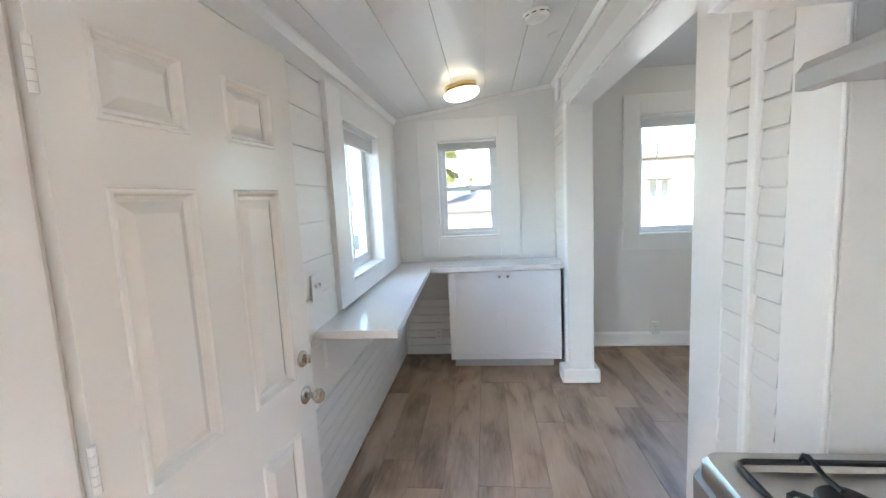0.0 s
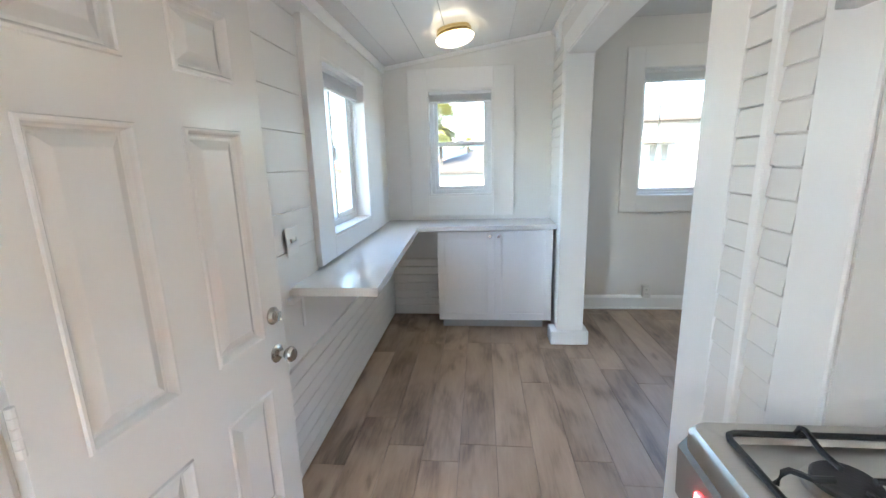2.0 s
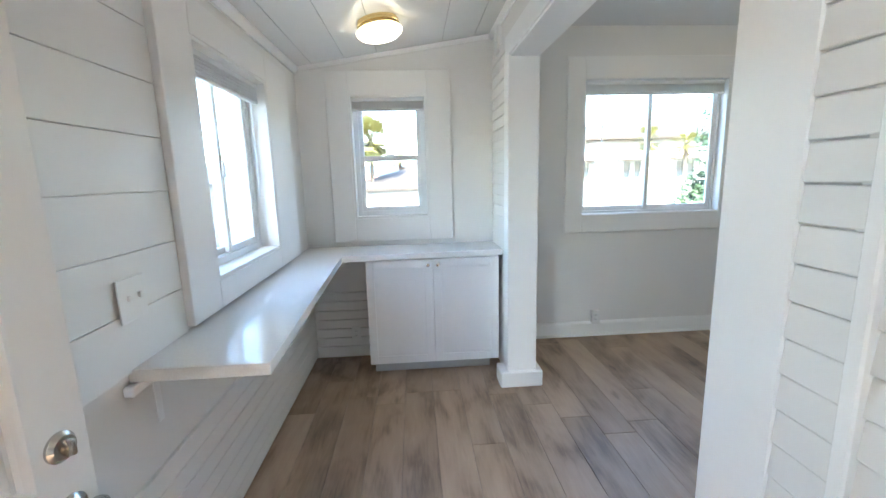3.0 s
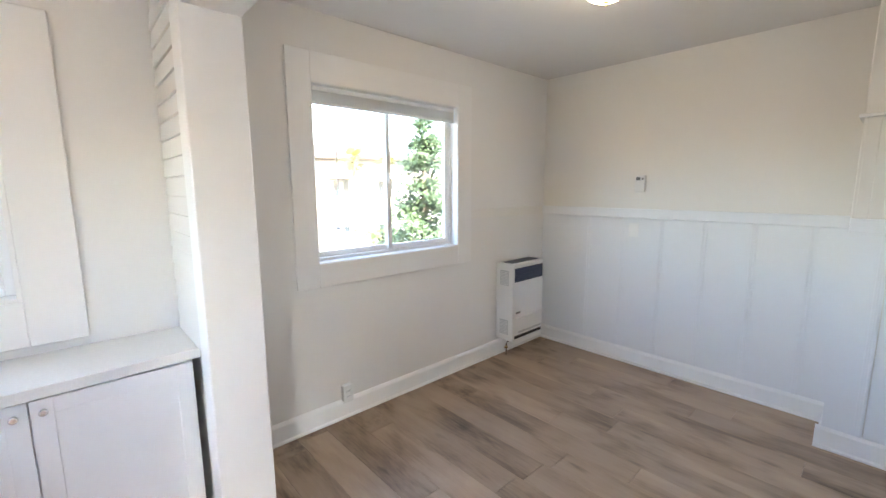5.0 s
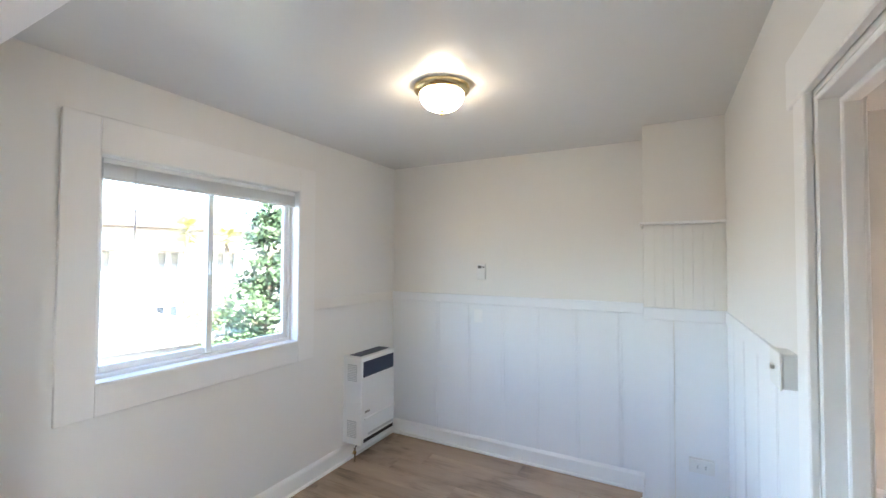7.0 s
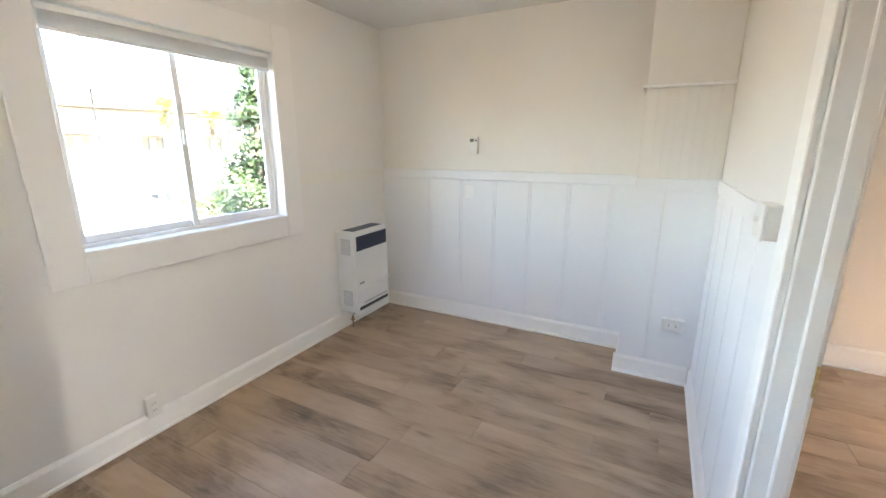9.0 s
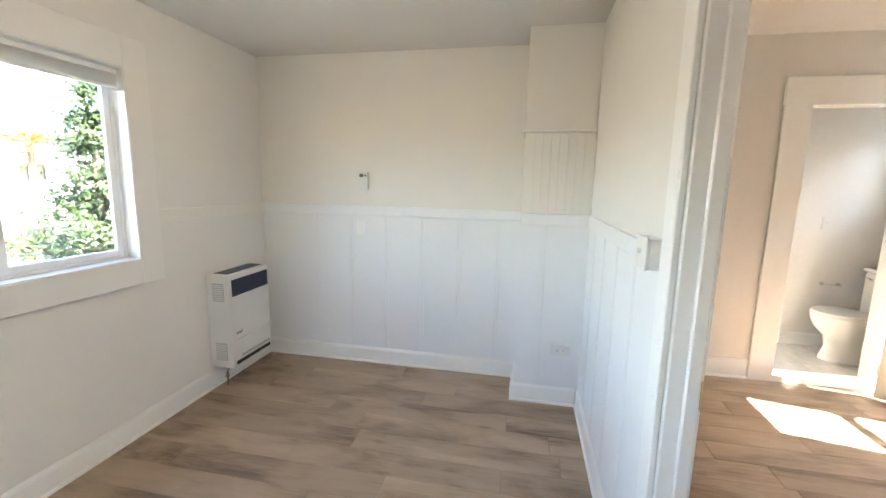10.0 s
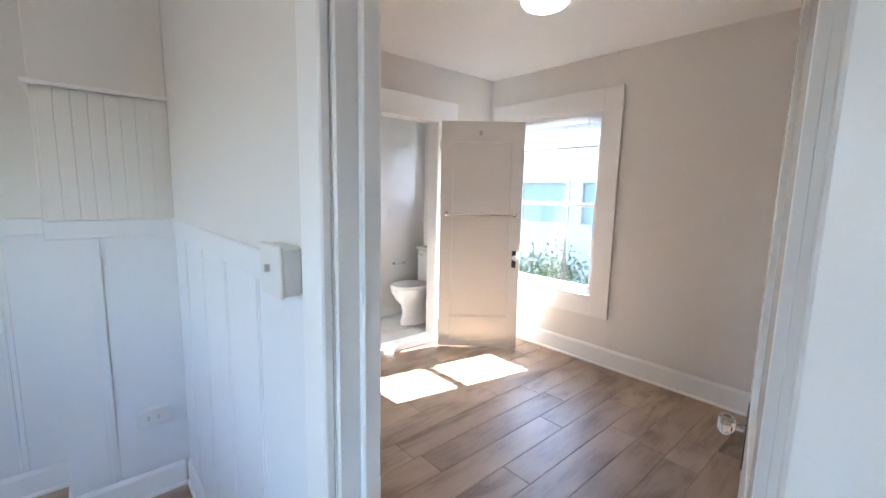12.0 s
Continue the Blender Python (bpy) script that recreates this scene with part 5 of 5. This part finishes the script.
def leafy(name, m, h, r, count, size, mat, label, category, conifer=False, seed=1, trunk=True):
    """A tree or shrub: trunk, limbs and a crown of many small leaf clumps with gaps."""
    root = thing(name, m, label, category)
    rnd = random.Random(seed)
    bm = bmesh.new()
    lathe(bm, [(r * 0.09, 0), (r * 0.07, h * 0.3), (r * 0.04, h * 0.75), (0.01, h * 0.97)], 10)
    for i in range(10):
        z = h * rnd.uniform(0.2, 0.8)
        a = rnd.uniform(0, 6.28)
        L = r * 0.7 * ((1 - z / h) if conifer else 1)
        tube(bm, [(0, 0, z), (math.cos(a) * L * 0.5, math.sin(a) * L * 0.5, z + L * 0.15), (math.cos(a) * L, math.sin(a) * L, z + L * 0.3)], r * 0.018, 5)
    part("trunk", bm, BARK, root)
    bm = bmesh.new()
    boughs = [(rnd.uniform(0, 6.28), 0.08 + 0.92 * rnd.random() ** 1.2, rnd.uniform(0.55, 1.15)) for _ in range(110)]
    lobes = [(rnd.uniform(0, 6.28), rnd.uniform(0.15, 1.0), rnd.uniform(0.55, 1.0)) for _ in range(26)]
    for i in range(count):
        if conifer:
            a0, zz, k = boughs[rnd.randrange(len(boughs))]
            z = h * zz
            reach = r * (1.02 - zz) ** 0.75 * k
            t = rnd.random() ** 0.6
            p = Vector((math.cos(a0) * reach * t, math.sin(a0) * reach * t, z - reach * t * 0.18))
            p += Vector((rnd.gauss(0, 1), rnd.gauss(0, 1), rnd.gauss(0, 0.7))) * 0.17 * (0.4 + t)
        else:
            a0, zz, k = lobes[rnd.randrange(26)]
            c = Vector((math.cos(a0) * r * 0.62 * k, math.sin(a0) * r * 0.62 * k, h * (0.30 + 0.55 * zz)))
            p = c + Vector((rnd.gauss(0, 1), rnd.gauss(0, 1), rnd.gauss(0, 0.8))) * r * 0.20
        u = Vector((rnd.gauss(0, 1), rnd.gauss(0, 1), rnd.gauss(0, 1))).normalized()
        v = u.orthogonal().normalized()
        s = size * rnd.uniform(0.5, 1.2)
        bm.faces.new([bm.verts.new(q) for q in (p - u * s, p + v * s * 0.45, p + u * s, p - v * s * 0.45)])
    part("crown", bm, mat, root)
    return root


leafy("conifer_tree", at(37.6, 14), 7.0, 1.9, 14000, 0.095, LEAF_DARK, "tall dark green conifer beside the window", "conifer tree", True, 3)
leafy("garden_tree", at(33.5, 15.5), 3.7, 1.8, 6000, 0.085, LEAF, "round yellow-green garden tree below the conifer", "tree", False, 5)
leafy("garden_tree", at(-3.5, 17), 2.7, 1.2, 1600, 0.12, LEAF, "small yellow-green tree among the roofs", "tree", False, 8)
leafy("garden_tree", at(-12, 28), 4.2, 2.2, 2000, 0.16, LEAF, "green tree between the houses", "tree", False, 9)
leafy("garden_tree", at(22, 15), 2.2, 1.1, 1300, 0.11, LEAF, "low green tree in the street", "tree", False, 11)
leafy("shrub", pose(5.6, -4.3, GZ), 4.1, 1.5, 6000, 0.055, LEAF, "green flowering shrub outside the bedroom window", "shrub", False, 12)
leafy("shrub", pose(7.0, -5.3, GZ), 3.8, 1.3, 4500, 0.055, LEAF, "green shrub by the neighbouring wall", "shrub", False, 13)


def fence(m, n, label):
    root = thing("fence", m, label, "fence")
    for i in range(n):
        part("slat", boxes((i * 0.30, i * 0.30 + 0.16, 0, 0.03, 0.05, 1.25)), STUCCO, root)
    for z in (0.3, 1.0):
        part("rail", boxes((0, n * 0.30, 0.03, 0.07, z, z + 0.08)), STUCCO, root)
    return root


fence(pose(-3.0, 10.5, GZ), 36, "white slat fence along the street")


# ---- boards, siding, planks and tiles ----
def piece(name, me, parent, m):
    ob = new(name, me)
    ob.parent = parent
    ob.matrix_basis = m
    return ob


def by_name(n):
    return bpy.data.objects[n]


def lap_board(length, pitch, thick, gap, taper):
    """A lap siding board along x, its face to -y, lower edge proud."""
    bm = bmesh.new()
    extrude_profile(bm, [(0.0, 0.0), (-thick, 0.0), (-thick - 0.001, 0.003), (-thick * taper, pitch - gap - 0.0025), (-thick * (taper - 0.15), pitch - gap), (0.0, pitch - gap)], 'x', 0, length)
    return finish(bm, "siding_board", WHITE)


def siding(parent, origin, rz, length, z0, z1, pitch, thick=0.012, gap=0.004, taper=0.6):
    me = lap_board(length, pitch, thick, gap, taper)
    k = 0
    while z0 + (k + 1) * pitch <= z1 + 1e-6:
        piece("siding_board", me, parent, pose(origin[0], origin[1], z0 + k * pitch + 0.0004, 0, 0, rz))
        k += 1


west, north = by_name("wall_west"), by_name("wall_north_nook")
siding(west, (WX, 2.02), 90, 2.24, 0.028, 0.63, 0.0755, 0.016, 0.006, 0.9)
siding(north, (WX + 0.012, NY), 0, 0.48, 0.028, 0.63, 0.0755, 0.018, 0.010, 1.1)
stub, wnd = by_name("wall_stub_kitchen"), by_name("wall_nook_dining")
siding(stub, (1.185, 1.7135), -90, 0.120, -0.018, 2.38, 0.0715)
siding(stub, (1.185, 1.5645), -90, 0.098, -0.018, 2.38, 0.0715)
trim("stub_edge_board", (1.1725, 1.1848, 1.322, 1.4655, 0, 2.40), label="flush white board beside the siding")
trim("stub_batten", (1.158, 1.1845, 1.5645, 1.5935, 0, 2.40), label="white vertical batten between siding boards")
siding(wnd, (PX0, 4.24), -90, 0.49, 0.918, 2.35, 0.0762)
# cabinet gap: lap boards beside the cabinet
siding(wnd, (PX0, 3.86), -90, 0.118, 0.10, 0.86, 0.0762)

# wide boards on the west wall beside the window
bm = boxes((0, 1.32, -0.014, 0, 0.0008, 0.1692), bevel=0.002)
wide = finish(bm, "wall_board", WHITE)
for k in range(8):
    piece("wall_board", wide, west, pose(WX, 1.175, 0.905 + k * 0.170, 0, 0, 90))
bm = boxes((0, 0.84, -0.014, 0, 0.0015, 0.27), bevel=0.0025)
low = finish(bm, "wall_board", WHITE)
for k in range(2):
    piece("wall_board", low, west, pose(WX, 1.175, 0.34 + k * 0.2715, 0, 0, 90))

# wainscot battens and beaded boards
east, south, chase = by_name("wall_east_dining"), by_name("wall_south_dining"), by_name("wall_chase")
bm = boxes((-0.018, -0.005, -0.0045, 0, 0.1345, RZ0 - 0.0005), (0.005, 0.018, -0.0045, 0, 0.1345, RZ0 - 0.0005), bevel=0.0015)
batten = finish(bm, "batten", WAINSCOT)
for y in (3.94, 3.62, 3.305, 3.000, 2.690, 2.377):
    piece("batten", batten, east, pose(EX - 0.0031, y, 0, 0, 0, -90))
bm = boxes((-0.018, -0.005, -0.0018, 0, 0.1365, RZ0 + 0.0005), (0.005, 0.018, -0.0018, 0, 0.1365, RZ0 + 0.0005), bevel=0.0007)
low_batten = finish(bm, "batten", WAINSCOT)
for x in (3.72, 3.40, 3.08, 2.76):
    piece("batten", low_batten, south, pose(x, SY + 0.0031, 0, 0, 0, 180))
piece("batten", low_batten, chase, pose(CX - 0.0111, 2.052, 0, 0, 0, -90))
n_bead = 8
bw = (CY - SY - 0.03) / n_bead
bm = boxes((0.0008, bw - 0.0008, -0.0035, 0, RZ1 + 0.0085, 1.9095), bevel=0.0016)
bead = finish(bm, "beaded_board", CREAM)
for i in range(n_bead):
    piece("beaded_board", bead, chase, pose(CX - 0.0004, CY - 0.015 - i * bw, 0, 0, 0, -90))

# bathroom tiles
bm = boxes((0.0012, 0.2988, 0.0012, 0.5988, -0.004, 0.0), bevel=0.001)
tile = finish(bm, "tile", MARBLE)
for i in range(3):
    for k in range(3):
        x, y = BX + 0.12 + i * 0.30 - 0.10, BATH_S + k * 0.60 - 0.35
        if x + 0.3 > BX + 0.10 and y < 0.4:
            piece("tile", tile, bath_floor, pose(x, y, BF))

# laminate planks, laid north to south
PW, PL = 0.186, 1.22
bm = boxes((0.0006, PW - 0.0006, 0.0006, PL - 0.0006, -0.008, 0.0))
top = [e for e in bm.edges if all(v.co.z > -0.001 for v in e.verts)]
bmesh.ops.bevel(bm, geom=top, offset=0.0016, segments=1, affect='EDGES', profile=0.5)
plank = finish(bm, "plank", PLANK)
rp = random.Random(4)
x = -0.36
while x < BX + 0.10:
    lo = -1.15 if x < 1.5 else BY - 0.08
    hi = NY + 0.08 if x + PW < PX1 else (EY + 0.08 if x < EX else SY - 0.05)
    y = lo - rp.uniform(0, PL)
    while y < hi:
        a, b = max(y, lo), min(y + PL, hi)
        if b - a > 0.03:
            piece("plank", plank, floor, pose(x, a, rp.uniform(-0.0003, 0.0003)) @ Matrix.Diagonal((1, (b - a) / PL, 1, 1)))
        y += PL
    x += PW
